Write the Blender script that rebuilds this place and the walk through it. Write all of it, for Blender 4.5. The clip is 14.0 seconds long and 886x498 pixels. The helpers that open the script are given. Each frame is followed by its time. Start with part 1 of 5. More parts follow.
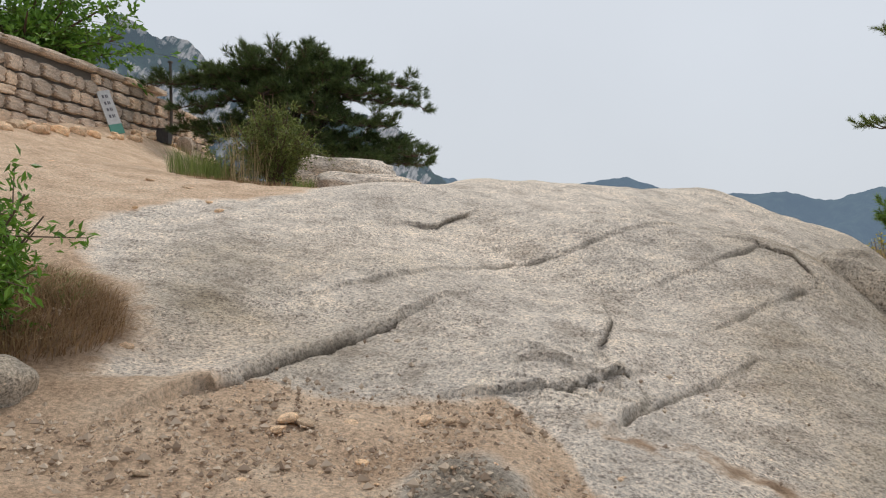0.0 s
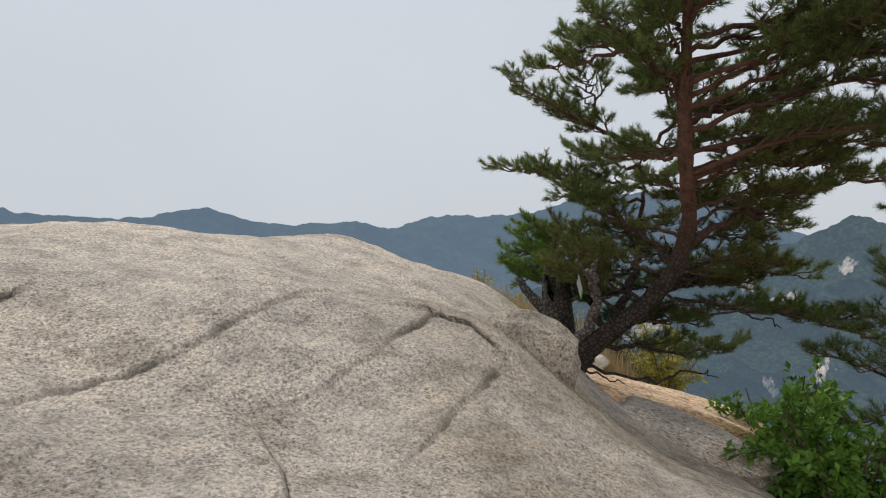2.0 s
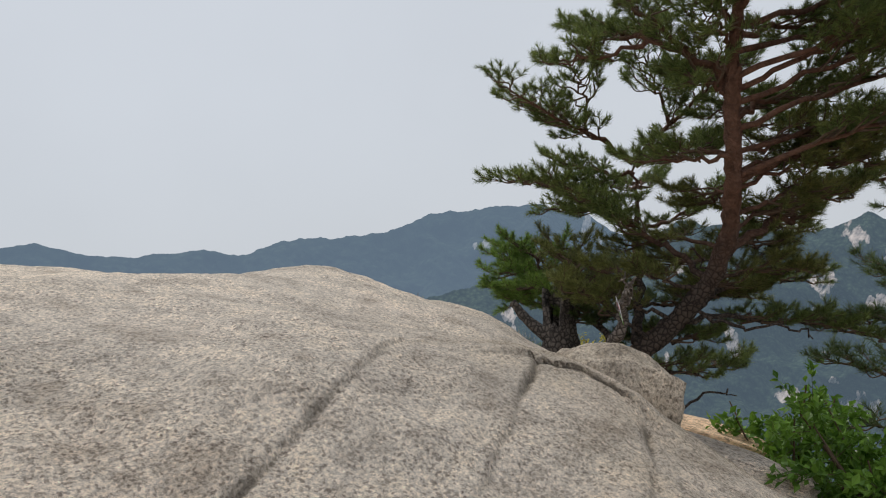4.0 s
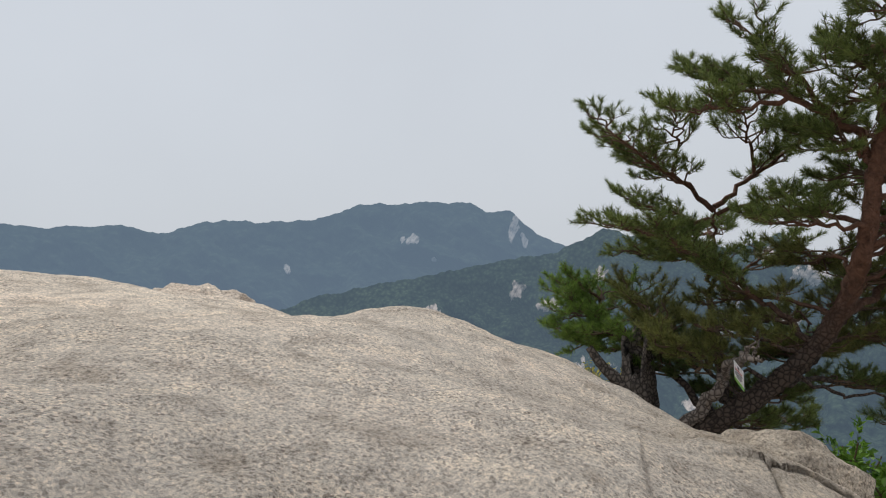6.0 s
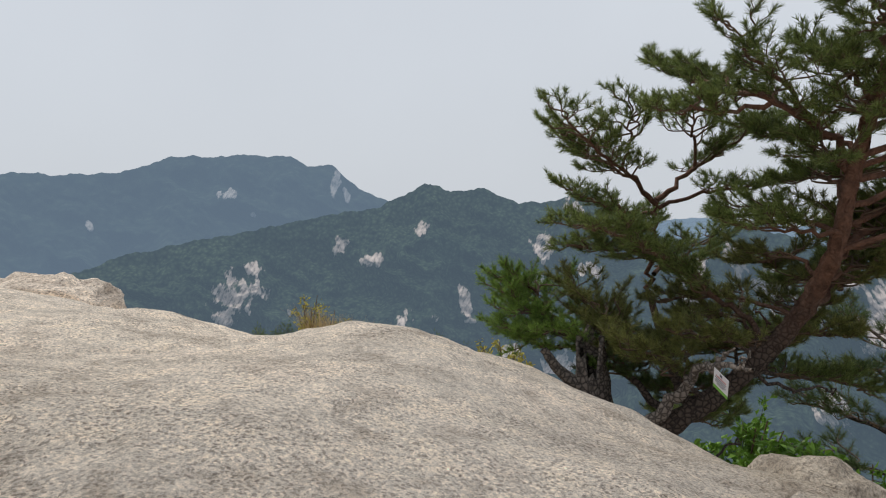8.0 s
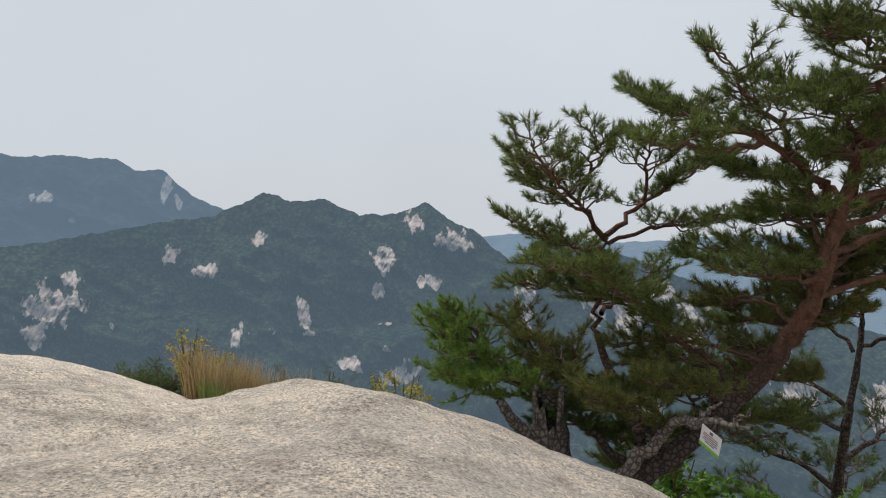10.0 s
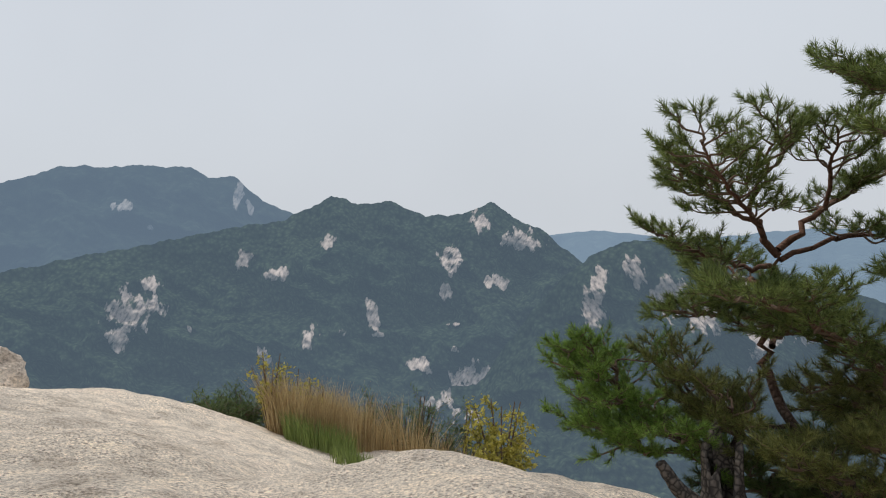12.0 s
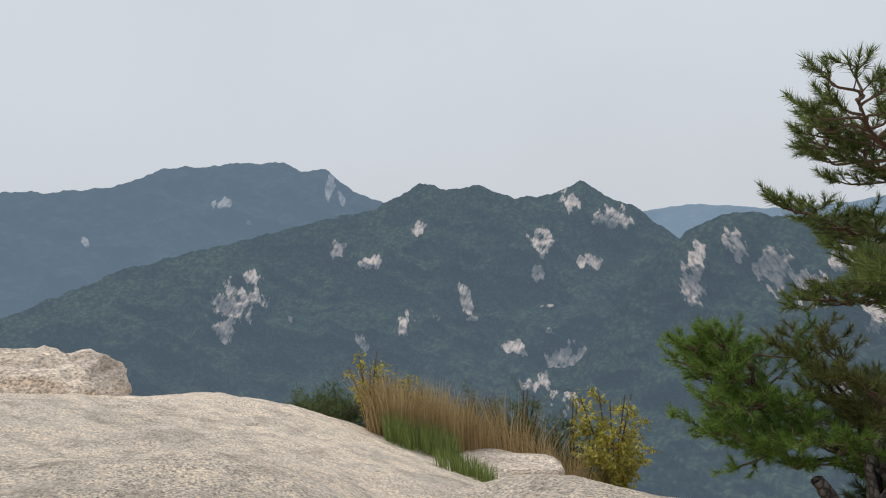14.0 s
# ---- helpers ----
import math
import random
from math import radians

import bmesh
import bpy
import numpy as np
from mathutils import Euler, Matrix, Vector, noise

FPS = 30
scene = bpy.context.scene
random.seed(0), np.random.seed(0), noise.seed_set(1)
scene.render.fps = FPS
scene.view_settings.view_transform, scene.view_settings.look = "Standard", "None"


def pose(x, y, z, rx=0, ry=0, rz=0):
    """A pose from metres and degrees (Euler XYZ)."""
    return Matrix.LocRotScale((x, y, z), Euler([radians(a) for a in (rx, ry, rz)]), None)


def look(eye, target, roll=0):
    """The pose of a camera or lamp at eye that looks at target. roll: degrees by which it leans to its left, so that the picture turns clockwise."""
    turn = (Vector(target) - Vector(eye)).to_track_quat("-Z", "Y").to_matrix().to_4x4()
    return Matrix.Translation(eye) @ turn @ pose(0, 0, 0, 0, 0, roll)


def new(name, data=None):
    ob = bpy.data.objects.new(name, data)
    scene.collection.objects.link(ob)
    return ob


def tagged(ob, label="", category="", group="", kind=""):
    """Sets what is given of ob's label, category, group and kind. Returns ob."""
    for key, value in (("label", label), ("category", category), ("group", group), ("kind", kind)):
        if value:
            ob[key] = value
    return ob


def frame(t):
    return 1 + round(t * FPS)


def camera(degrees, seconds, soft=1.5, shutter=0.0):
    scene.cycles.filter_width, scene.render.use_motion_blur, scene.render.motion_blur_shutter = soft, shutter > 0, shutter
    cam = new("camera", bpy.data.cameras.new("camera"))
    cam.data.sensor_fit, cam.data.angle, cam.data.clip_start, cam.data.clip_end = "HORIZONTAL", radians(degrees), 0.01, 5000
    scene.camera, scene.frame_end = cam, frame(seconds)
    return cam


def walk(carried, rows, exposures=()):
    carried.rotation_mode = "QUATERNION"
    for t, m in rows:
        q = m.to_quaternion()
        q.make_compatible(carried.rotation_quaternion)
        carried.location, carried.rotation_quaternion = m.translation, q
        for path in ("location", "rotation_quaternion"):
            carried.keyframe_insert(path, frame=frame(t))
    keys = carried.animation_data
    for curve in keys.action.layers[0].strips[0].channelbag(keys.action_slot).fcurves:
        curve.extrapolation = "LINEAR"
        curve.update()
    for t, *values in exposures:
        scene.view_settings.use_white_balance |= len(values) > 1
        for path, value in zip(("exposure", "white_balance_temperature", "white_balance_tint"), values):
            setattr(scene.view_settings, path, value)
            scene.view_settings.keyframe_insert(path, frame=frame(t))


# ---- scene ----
cam = camera(61.2, 14.0, soft=1.1)
PATH = [
    (0, (0.0, 0.0, 1.5), (0.0, 2.0, 1.5), 0.5),
    (0.5, (0.029, 0.597, 1.617), (0.252, 2.584, 1.673), -0.8),
    (1, (0.06, 1.217, 1.761), (0.567, 3.15, 1.827), -1.9),
    (1.5, (0.128, 1.848, 1.858), (0.905, 3.689, 1.926), -2.1),
    (2, (0.128, 2.466, 1.925), (1.162, 4.177, 1.989), -2.2),
    (2.2, (0.106, 2.67, 2.025), (1.242, 4.315, 2.082), -2.1),
    (4.3, (-0.621, 4.998, 2.174), (0.729, 6.47, 2.266), -5.7),
    (4.5, (-0.718, 5.174, 2.196), (0.629, 6.649, 2.284), -5.2),
    (5, (-1.031, 5.619, 2.439), (0.333, 7.079, 2.52), -4.0),
    (5.5, (-1.267, 6.089, 2.658), (0.145, 7.504, 2.729), -2.8),
    (6, (-1.459, 6.465, 2.864), (0.024, 7.805, 2.925), -2.2),
    (6.5, (-1.648, 6.825, 3.086), (-0.084, 8.072, 3.126), -2.1),
    (7, (-1.785, 7.207, 3.147), (-0.144, 8.35, 3.154), -2.4),
    (7.2, (-1.789, 7.39, 3.247), (-0.12, 8.492, 3.232), -2.5),
    (9.3, (-1.367, 9.397, 3.647), (0.496, 10.119, 3.556), -1.9),
    (9.5, (-1.329, 9.517, 3.711), (0.553, 10.191, 3.627), -1.7),
    (10, (-1.16, 9.81, 3.783), (0.757, 10.377, 3.72), -1.4),
    (10.5, (-0.909, 10.1, 3.85), (1.021, 10.621, 3.803), -1.5),
    (11, (-0.559, 10.436, 3.894), (1.362, 10.99, 3.853), -1.8),
    (11.5, (-0.208, 10.706, 3.925), (1.685, 11.349, 3.879), -2.2),
    (12, (0.156, 10.891, 3.99), (2.016, 11.625, 3.933), -2.6),
    (12.5, (0.437, 11.063, 4.037), (2.267, 11.867, 3.966), -3.3),
    (13, (0.597, 11.172, 4.084), (2.401, 12.032, 4.002), -4.0),
    (13.5, (0.688, 11.198, 4.074), (2.467, 12.107, 3.987), -4.8),
    (14, (0.753, 11.26, 4.068), (2.509, 12.214, 3.984), -5.4),
]
exposure_rows = [(0.0, 0.2), (2.0, 0.08), (5.0, 0.06), (10.0, 0.12), (14.0, 0.12)]
walk(cam, [(t, look(eye, target, roll)) for t, eye, target, roll in PATH], exposure_rows)

# ---------------------------------------------------------------- world and sun: bright overcast
world = bpy.data.worlds.new("overcast_sky")
scene.world = world
world.use_nodes = True
wn, wl = world.node_tree.nodes, world.node_tree.links
wn.clear()
sky = wn.new("ShaderNodeTexSky")
sky.sky_type, sky.sun_disc = "NISHITA", False
sky.sun_elevation, sky.sun_rotation = radians(58), radians(200)
sky.air_density, sky.dust_density, sky.ozone_density = 1.0, 6.0, 1.0
cloud = wn.new("ShaderNodeMix")
cloud.data_type = "RGBA"
cloud.inputs[0].default_value = 0.93
tcw = wn.new("ShaderNodeTexCoord")
sep = wn.new("ShaderNodeSeparateXYZ")
ramp = wn.new("ShaderNodeValToRGB")
ramp.color_ramp.elements[0].position, ramp.color_ramp.elements[0].color = 0.0, (5.9, 6.25, 6.7, 1)
ramp.color_ramp.elements[1].position, ramp.color_ramp.elements[1].color = 0.45, (6.35, 6.75, 7.35, 1)
cn = wn.new("ShaderNodeTexNoise")
cn.inputs["Scale"].default_value, cn.inputs["Detail"].default_value = 2.2, 5.0
cm = wn.new("ShaderNodeMapRange")
cm.inputs[1].default_value, cm.inputs[2].default_value, cm.inputs[3].default_value, cm.inputs[4].default_value = 0.3, 0.7, 0.965, 1.03
mul = wn.new("ShaderNodeVectorMath")
mul.operation = "SCALE"
bg = wn.new("ShaderNodeBackground")
bg.inputs[1].default_value = 0.1
out = wn.new("ShaderNodeOutputWorld")
wl.new(tcw.outputs["Generated"], sep.inputs[0])
wl.new(sep.outputs["Z"], ramp.inputs[0])
wl.new(tcw.outputs["Generated"], cn.inputs["Vector"])
wl.new(cn.outputs[0], cm.inputs[0])
wl.new(ramp.outputs[0], mul.inputs[0])
wl.new(cm.outputs[0], mul.inputs["Scale"])
wl.new(sky.outputs[0], cloud.inputs[6])
wl.new(mul.outputs[0], cloud.inputs[7])
wl.new(cloud.outputs[2], bg.inputs[0])
wl.new(bg.outputs[0], out.inputs[0])

sun_data = bpy.data.lights.new("sun", "SUN")
sun_data.energy, sun_data.angle, sun_data.color = 1.5, radians(14), (1.0, 0.95, 0.87)
sun = new("sun", sun_data)
sun.matrix_world = pose(0, 0, 60, 32, 0, 160)

# ---------------------------------------------------------------- materials
def node_material(name, rough=0.85):
    m = bpy.data.materials.new(name)
    m.use_nodes = True
    b = m.node_tree.nodes["Principled BSDF"]
    b.inputs["Roughness"].default_value = rough
    b.inputs["Specular IOR Level"].default_value = 0.3
    return m, m.node_tree.nodes, m.node_tree.links, b


def noise_tex(n, l, vec, scale, detail=4.0, rough=0.6):
    t = n.new("ShaderNodeTexNoise")
    t.inputs["Scale"].default_value, t.inputs["Detail"].default_value, t.inputs["Roughness"].default_value = scale, detail, rough
    l.new(vec, t.inputs["Vector"])
    return t.outputs[0]


def color_ramp(n, l, fac, stops):
    r = n.new("ShaderNodeValToRGB")
    els = r.color_ramp.elements
    while len(els) < len(stops):
        els.new(0.5)
    for e, (p, c) in zip(els, stops):
        e.position, e.color = p, (*c, 1)
    l.new(fac, r.inputs[0])
    return r.outputs[0]


def mix_color(n, l, fac, a, b, blend="MIX"):
    m = n.new("ShaderNodeMix")
    m.data_type, m.blend_type = "RGBA", blend
    for sock, v in ((0, fac), (6, a), (7, b)):
        if isinstance(v, (int, float)):
            m.inputs[sock].default_value = v
        elif isinstance(v, tuple):
            m.inputs[sock].default_value = (*v, 1)
        else:
            l.new(v, m.inputs[sock])
    return m.outputs[2]


def math_node(n, l, op, a, b=0.0):
    m = n.new("ShaderNodeMath")
    m.operation = op
    m.use_clamp = True
    for k, v in enumerate((a, b)):
        if isinstance(v, (int, float)):
            m.inputs[k].default_value = v
        else:
            l.new(v, m.inputs[k])
    return m.outputs[0]


def bump_node(n, l, bsdf, height, strength, distance):
    b = n.new("ShaderNodeBump")
    b.inputs["Strength"].default_value, b.inputs["Distance"].default_value = strength, distance
    l.new(height, b.inputs["Height"])
    l.new(b.outputs[0], bsdf.inputs["Normal"])


def object_coords(n):
    return n.new("ShaderNodeTexCoord").outputs["Object"]


def attribute(n, name):
    a = n.new("ShaderNodeAttribute")
    a.attribute_name = name
    return a.outputs["Fac"]


def granite_color(n, l, vec, tone=(1, 1, 1)):
    """Coarse-grained weathered granite: pale feldspar, dark mica grains, lichen stains."""
    def c(r, g, b):
        return (r * tone[0], g * tone[1], b * tone[2])
    big = color_ramp(n, l, noise_tex(n, l, vec, 0.6, 6, 0.62), ((0.3, c(0.60, 0.545, 0.485)), (0.5, c(0.75, 0.68, 0.60)), (0.7, c(0.84, 0.745, 0.65))))
    mid = noise_tex(n, l, vec, 2.6, 8, 0.7)
    stain = color_ramp(n, l, mid, ((0.36, (0.62, 0.59, 0.56)), (0.5, (0.97, 0.97, 0.97)), (0.62, (1.16, 1.13, 1.08))))
    col = mix_color(n, l, 0.85, big, stain, "MULTIPLY")
    grain = noise_tex(n, l, vec, 34, 7, 0.92)
    dark = color_ramp(n, l, grain, ((0.41, (0.34, 0.31, 0.29)), (0.475, (0.80, 0.79, 0.78)), (0.54, (1.10, 1.08, 1.05)), (0.62, (1.34, 1.31, 1.28))))
    crystal = n.new("ShaderNodeTexVoronoi")
    crystal.inputs["Scale"].default_value = 62
    l.new(vec, crystal.inputs["Vector"])
    speckle = color_ramp(n, l, crystal.outputs["Color"], ((0.16, (0.46, 0.43, 0.41)), (0.36, (0.94, 0.94, 0.94)), (0.7, (1.05, 1.03, 1.0)), (0.9, (1.28, 1.24, 1.2))))
    dark = mix_color(n, l, 0.95, dark, speckle, "MULTIPLY")
    patch = color_ramp(n, l, noise_tex(n, l, vec, 1.1, 4), ((0.35, (0.72, 0.72, 0.72)), (0.6, (1, 1, 1))))
    col = mix_color(n, l, patch, col, mix_color(n, l, 1.0, col, dark, "MULTIPLY"))
    return col, mid, grain


def ground_material():
    """Bare granite with trodden soil and dead leaves where the soil lies."""
    m, n, l, b = node_material("granite_and_soil", 0.9)
    vec = object_coords(n)
    rock, mid, grain = granite_color(n, l, vec)
    # crack shade painted dark along the joints; the rib's dark blotches share it
    joint = attribute(n, "joint")
    rock = mix_color(n, l, math_node(n, l, "MULTIPLY", joint, 0.9), rock, (0.13, 0.11, 0.085))
    # multiplied down to an olive-brown tone, blotched by noise
    rock = mix_color(n, l, math_node(n, l, "MULTIPLY", attribute(n, "darker"), color_ramp(n, l, noise_tex(n, l, vec, 1.7, 6, 0.65), ((0.3, (0.45, 0.45, 0.45)), (0.6, (1, 1, 1))))), rock, mix_color(n, l, 1.0, rock, (0.56, 0.525, 0.455), "MULTIPLY"))
    pale = attribute(n, "pale")
    rock = mix_color(n, l, math_node(n, l, "MULTIPLY", pale, 0.9), rock, mix_color(n, l, 1.0, rock, (1.10, 1.08, 1.04), "MULTIPLY"))
    soil = color_ramp(n, l, noise_tex(n, l, vec, 2.0, 6, 0.7), ((0.3, (0.52, 0.36, 0.24)), (0.5, (0.68, 0.50, 0.35)), (0.7, (0.80, 0.64, 0.48))))
    pebble = n.new("ShaderNodeTexVoronoi")
    pebble.inputs["Scale"].default_value = 48
    l.new(vec, pebble.inputs["Vector"])
    chips = color_ramp(n, l, pebble.outputs["Color"], ((0.0, (0.6, 0.56, 0.5)), (0.5, (1, 1, 1)), (1.0, (1.35, 1.33, 1.3))))
    soil = mix_color(n, l, 0.3, soil, chips, "MULTIPLY")
    speck = noise_tex(n, l, vec, 38, 6, 0.85)
    soil = mix_color(n, l, 0.8, soil, color_ramp(n, l, speck, ((0.40, (0.5, 0.46, 0.43)), (0.5, (0.98, 0.97, 0.96)), (0.62, (1.4, 1.38, 1.35)))), "MULTIPLY")
    duff = color_ramp(n, l, noise_tex(n, l, vec, 16, 6, 0.8), ((0.3, (0.10, 0.062, 0.04)), (0.55, (0.25, 0.15, 0.085)), (0.75, (0.40, 0.26, 0.15))))
    soil = mix_color(n, l, attribute(n, "duff"), soil, duff)
    edge = math_node(n, l, "ADD", attribute(n, "soil"), math_node(n, l, "SUBTRACT", math_node(n, l, "MULTIPLY", noise_tex(n, l, vec, 5, 6, 0.7), 0.9), 0.45))
    cover = color_ramp(n, l, edge, ((0.32, (0, 0, 0)), (0.66, (1, 1, 1))))
    l.new(mix_color(n, l, cover, rock, soil), b.inputs["Base Color"])
    h = math_node(n, l, "ADD", math_node(n, l, "MULTIPLY", mid, 0.6), math_node(n, l, "MULTIPLY", grain, 0.6))
    h2 = mix_color(n, l, cover, h, speck)
    bump_node(n, l, b, h2, 1.0, 0.03)
    return m


def rock_material(name="granite", tone=(1, 1, 1), vary=1.0):
    m, n, l, b = node_material(name, 0.9)
    vec = object_coords(n)
    col, mid, grain = granite_color(n, l, vec, tone)
    info = n.new("ShaderNodeObjectInfo")
    shade = color_ramp(n, l, info.outputs["Random"], ((0.0, (0.72, 0.70, 0.68)), (0.3, (0.85, 0.80, 0.76)), (0.6, (1.05, 0.98, 0.92)), (1.0, (1.25, 1.12, 0.98))))
    l.new(mix_color(n, l, vary, col, shade, "MULTIPLY"), b.inputs["Base Color"])
    bump_node(n, l, b, math_node(n, l, "ADD", math_node(n, l, "MULTIPLY", mid, 0.6), math_node(n, l, "MULTIPLY", grain, 0.3)), 0.7, 0.04)
    return m


def bark_material(name, dark, light, red):
    """Fissured bark that turns flaky and orange further up."""
    m, n, l, b = node_material(name, 0.9)
    vec = object_coords(n)
    v = n.new("ShaderNodeTexVoronoi")
    v.inputs["Scale"].default_value = 16
    v.feature = "DISTANCE_TO_EDGE"
    l.new(vec, v.inputs["Vector"])
    plates = color_ramp(n, l, v.outputs["Distance"], ((0.0, dark), (0.22, light)))
    flaky = color_ramp(n, l, noise_tex(n, l, vec, 12, 5), ((0.3, tuple(c * 0.5 for c in red)), (0.6, red)))
    col = mix_color(n, l, attribute(n, "upper"), plates, flaky)
    l.new(col, b.inputs["Base Color"])
    bump_node(n, l, b, math_node(n, l, "ADD", v.outputs["Distance"], math_node(n, l, "MULTIPLY", noise_tex(n, l, vec, 30, 4), 0.4)), 0.9, 0.03)
    return m


def leaf_material(name, lo, hi, rough=0.55, scale=1.6, through_light=0.25):
    """Leaves: each blade differs a little; some light passes through them."""
    m, n, l, b = node_material(name, rough)
    geo = n.new("ShaderNodeNewGeometry")
    vec = object_coords(n)
    fac = math_node(n, l, "ADD", math_node(n, l, "MULTIPLY", geo.outputs["Random Per Island"], 0.6), math_node(n, l, "MULTIPLY", noise_tex(n, l, vec, scale, 3), 0.5))
    col = color_ramp(n, l, fac, ((0.2, lo), (0.85, hi)))
    l.new(col, b.inputs["Base Color"])
    if through_light:
        tr = n.new("ShaderNodeBsdfTranslucent")
        l.new(col, tr.inputs["Color"])
        mx = n.new("ShaderNodeMixShader")
        mx.inputs[0].default_value = through_light
        l.new(b.outputs[0], mx.inputs[1])
        l.new(tr.outputs[0], mx.inputs[2])
        l.new(mx.outputs[0], n["Material Output"].inputs[0])
    return m


def mountain_material(name, dark, light, stone, haze_glow, strength, scale, lean=0.5):
    """Distant forested slopes with bare granite faces; the haze over them is painted as bluish emission."""
    m, n, l, b = node_material(name, 1.0)
    b.inputs["Specular IOR Level"].default_value = 0.0
    vec = object_coords(n)
    v = n.new("ShaderNodeTexVoronoi")
    v.inputs["Scale"].default_value = scale
    v.inputs["Randomness"].default_value = 1.0
    l.new(vec, v.inputs["Vector"])
    crowns = math_node(n, l, "ADD", math_node(n, l, "MULTIPLY", v.outputs["Distance"], 0.5), math_node(n, l, "MULTIPLY", noise_tex(n, l, vec, scale * 0.2, 8, 0.82), 0.85))
    forest = color_ramp(n, l, crowns, ((0.42, light), (0.6, tuple(0.45 * (p + q) for p, q in zip(dark, light))), (0.85, dark)))
    stand = color_ramp(n, l, noise_tex(n, l, vec, scale * 0.03, 5, 0.6), ((0.35, (0.80, 0.84, 0.88)), (0.65, (1.15, 1.10, 1.0))))
    forest = mix_color(n, l, 1.0, forest, stand, "MULTIPLY")
    # slanting runnels, ledges with trees and stains on the bare faces
    place = n.new("ShaderNodeCombineXYZ")
    tilt = n.new("ShaderNodeMath")
    tilt.operation = "MULTIPLY_ADD"
    l.new(attribute(n, "rise"), tilt.inputs[0])
    tilt.inputs[1].default_value = -lean
    l.new(attribute(n, "bearing"), tilt.inputs[2])
    l.new(tilt.outputs[0], place.inputs["X"])
    down = n.new("ShaderNodeMath")
    down.operation = "MULTIPLY"
    l.new(attribute(n, "rise"), down.inputs[0])
    down.inputs[1].default_value = 0.5
    l.new(down.outputs[0], place.inputs["Y"])
    runnel = noise_tex(n, l, place.outputs[0], 1.7, 4, 0.6)
    fine = noise_tex(n, l, place.outputs[0], 4.2, 3, 0.6)
    bare = color_ramp(n, l, fine, ((0.36, tuple(0.42 * c for c in stone)), (0.5, tuple(0.9 * c for c in stone)), (0.68, tuple(1.2 * c for c in stone))))
    mask = math_node(n, l, "ADD", attribute(n, "cliff"), math_node(n, l, "MULTIPLY", math_node(n, l, "SUBTRACT", runnel, 0.28), 1.6))
    cover = color_ramp(n, l, mask, ((0.83, (0, 0, 0)), (0.98, (1, 1, 1))))
    l.new(mix_color(n, l, cover, forest, bare), b.inputs["Base Color"])
    # haze put in as an even bluish glow of the slope itself
    b.inputs["Emission Color"].default_value = (*haze_glow, 1)
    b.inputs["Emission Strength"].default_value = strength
    bump_node(n, l, b, crowns, 1.0, 0.6 / scale)
    return m


def plain_material(name, color, rough=0.6, metal=0.0, wear=0.25, scale=20):
    m, n, l, b = node_material(name, rough)
    vec = object_coords(n)
    b.inputs["Metallic"].default_value = metal
    col = color_ramp(n, l, noise_tex(n, l, vec, scale, 5), ((0.3, tuple(c * (1 - wear) for c in color)), (0.65, color)))
    l.new(col, b.inputs["Base Color"])
    return m


MAT_GROUND = ground_material()
MAT_ROCK = rock_material("granite_boulder", (0.95, 0.95, 0.95), 0.3)
MAT_ROCK_DARK = rock_material("dark_granite", (0.62, 0.61, 0.58), 0.1)
MAT_WALL = rock_material("wall_granite", (1.0, 0.97, 0.95))
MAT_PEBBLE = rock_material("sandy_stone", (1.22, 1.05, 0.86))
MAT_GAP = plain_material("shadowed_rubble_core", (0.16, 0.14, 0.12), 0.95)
MAT_BARK = bark_material("pine_bark", (0.022, 0.017, 0.015), (0.095, 0.072, 0.058), (0.15, 0.078, 0.052))
MAT_DEAD = bark_material("grey_dead_wood", (0.03, 0.026, 0.024), (0.16, 0.135, 0.115), (0.2, 0.16, 0.13))
MAT_DEAD_PALE = bark_material("pale_broken_wood", (0.05, 0.042, 0.037), (0.26, 0.22, 0.19), (0.34, 0.28, 0.23))
MAT_TWIG = plain_material("pine_twig", (0.14, 0.095, 0.065), 0.9)
MAT_NEEDLE = leaf_material("pine_needles", (0.046, 0.074, 0.022), (0.25, 0.305, 0.09), 0.5, 1.3, 0.42)
MAT_NEEDLE_DARK = leaf_material("dark_pine_needles", (0.035, 0.062, 0.02), (0.13, 0.175, 0.055), 0.55, 0.8, 0.3)
MAT_NEEDLE_FRESH = leaf_material("fresh_pine_needles", (0.06, 0.115, 0.022), (0.24, 0.36, 0.075), 0.5, 1.3, 0.42)
MAT_NEEDLE_OLIVE = leaf_material("olive_pine_needles", (0.055, 0.075, 0.022), (0.27, 0.275, 0.085), 0.55, 1.0, 0.35)
MAT_LEAF = leaf_material("green_leaves", (0.06, 0.14, 0.018), (0.20, 0.36, 0.05), 0.42)
MAT_LEAF_DARK = leaf_material("dull_green_leaves", (0.045, 0.08, 0.02), (0.13, 0.19, 0.05), 0.5)
MAT_LEAF_OLIVE = leaf_material("olive_green_leaves", (0.08, 0.11, 0.025), (0.26, 0.30, 0.085), 0.5)
MAT_LEAF_YELLOW = leaf_material("yellow_green_leaves", (0.2, 0.2, 0.03), (0.55, 0.47, 0.10), 0.5)
MAT_STRAW = leaf_material("dry_grass", (0.28, 0.19, 0.085), (0.64, 0.50, 0.27), 0.7)
MAT_DUFF = leaf_material("brown_dead_grass", (0.17, 0.10, 0.05), (0.46, 0.31, 0.17), 0.8)
MAT_GRASS = leaf_material("green_grass", (0.10, 0.135, 0.035), (0.30, 0.37, 0.11), 0.5)
MAT_PAPER = plain_material("white_laminate", (0.8, 0.79, 0.8), 0.3, 0, 0.05)
MAT_GREEN = plain_material("green_print", (0.22, 0.5, 0.08), 0.35, 0, 0.1)
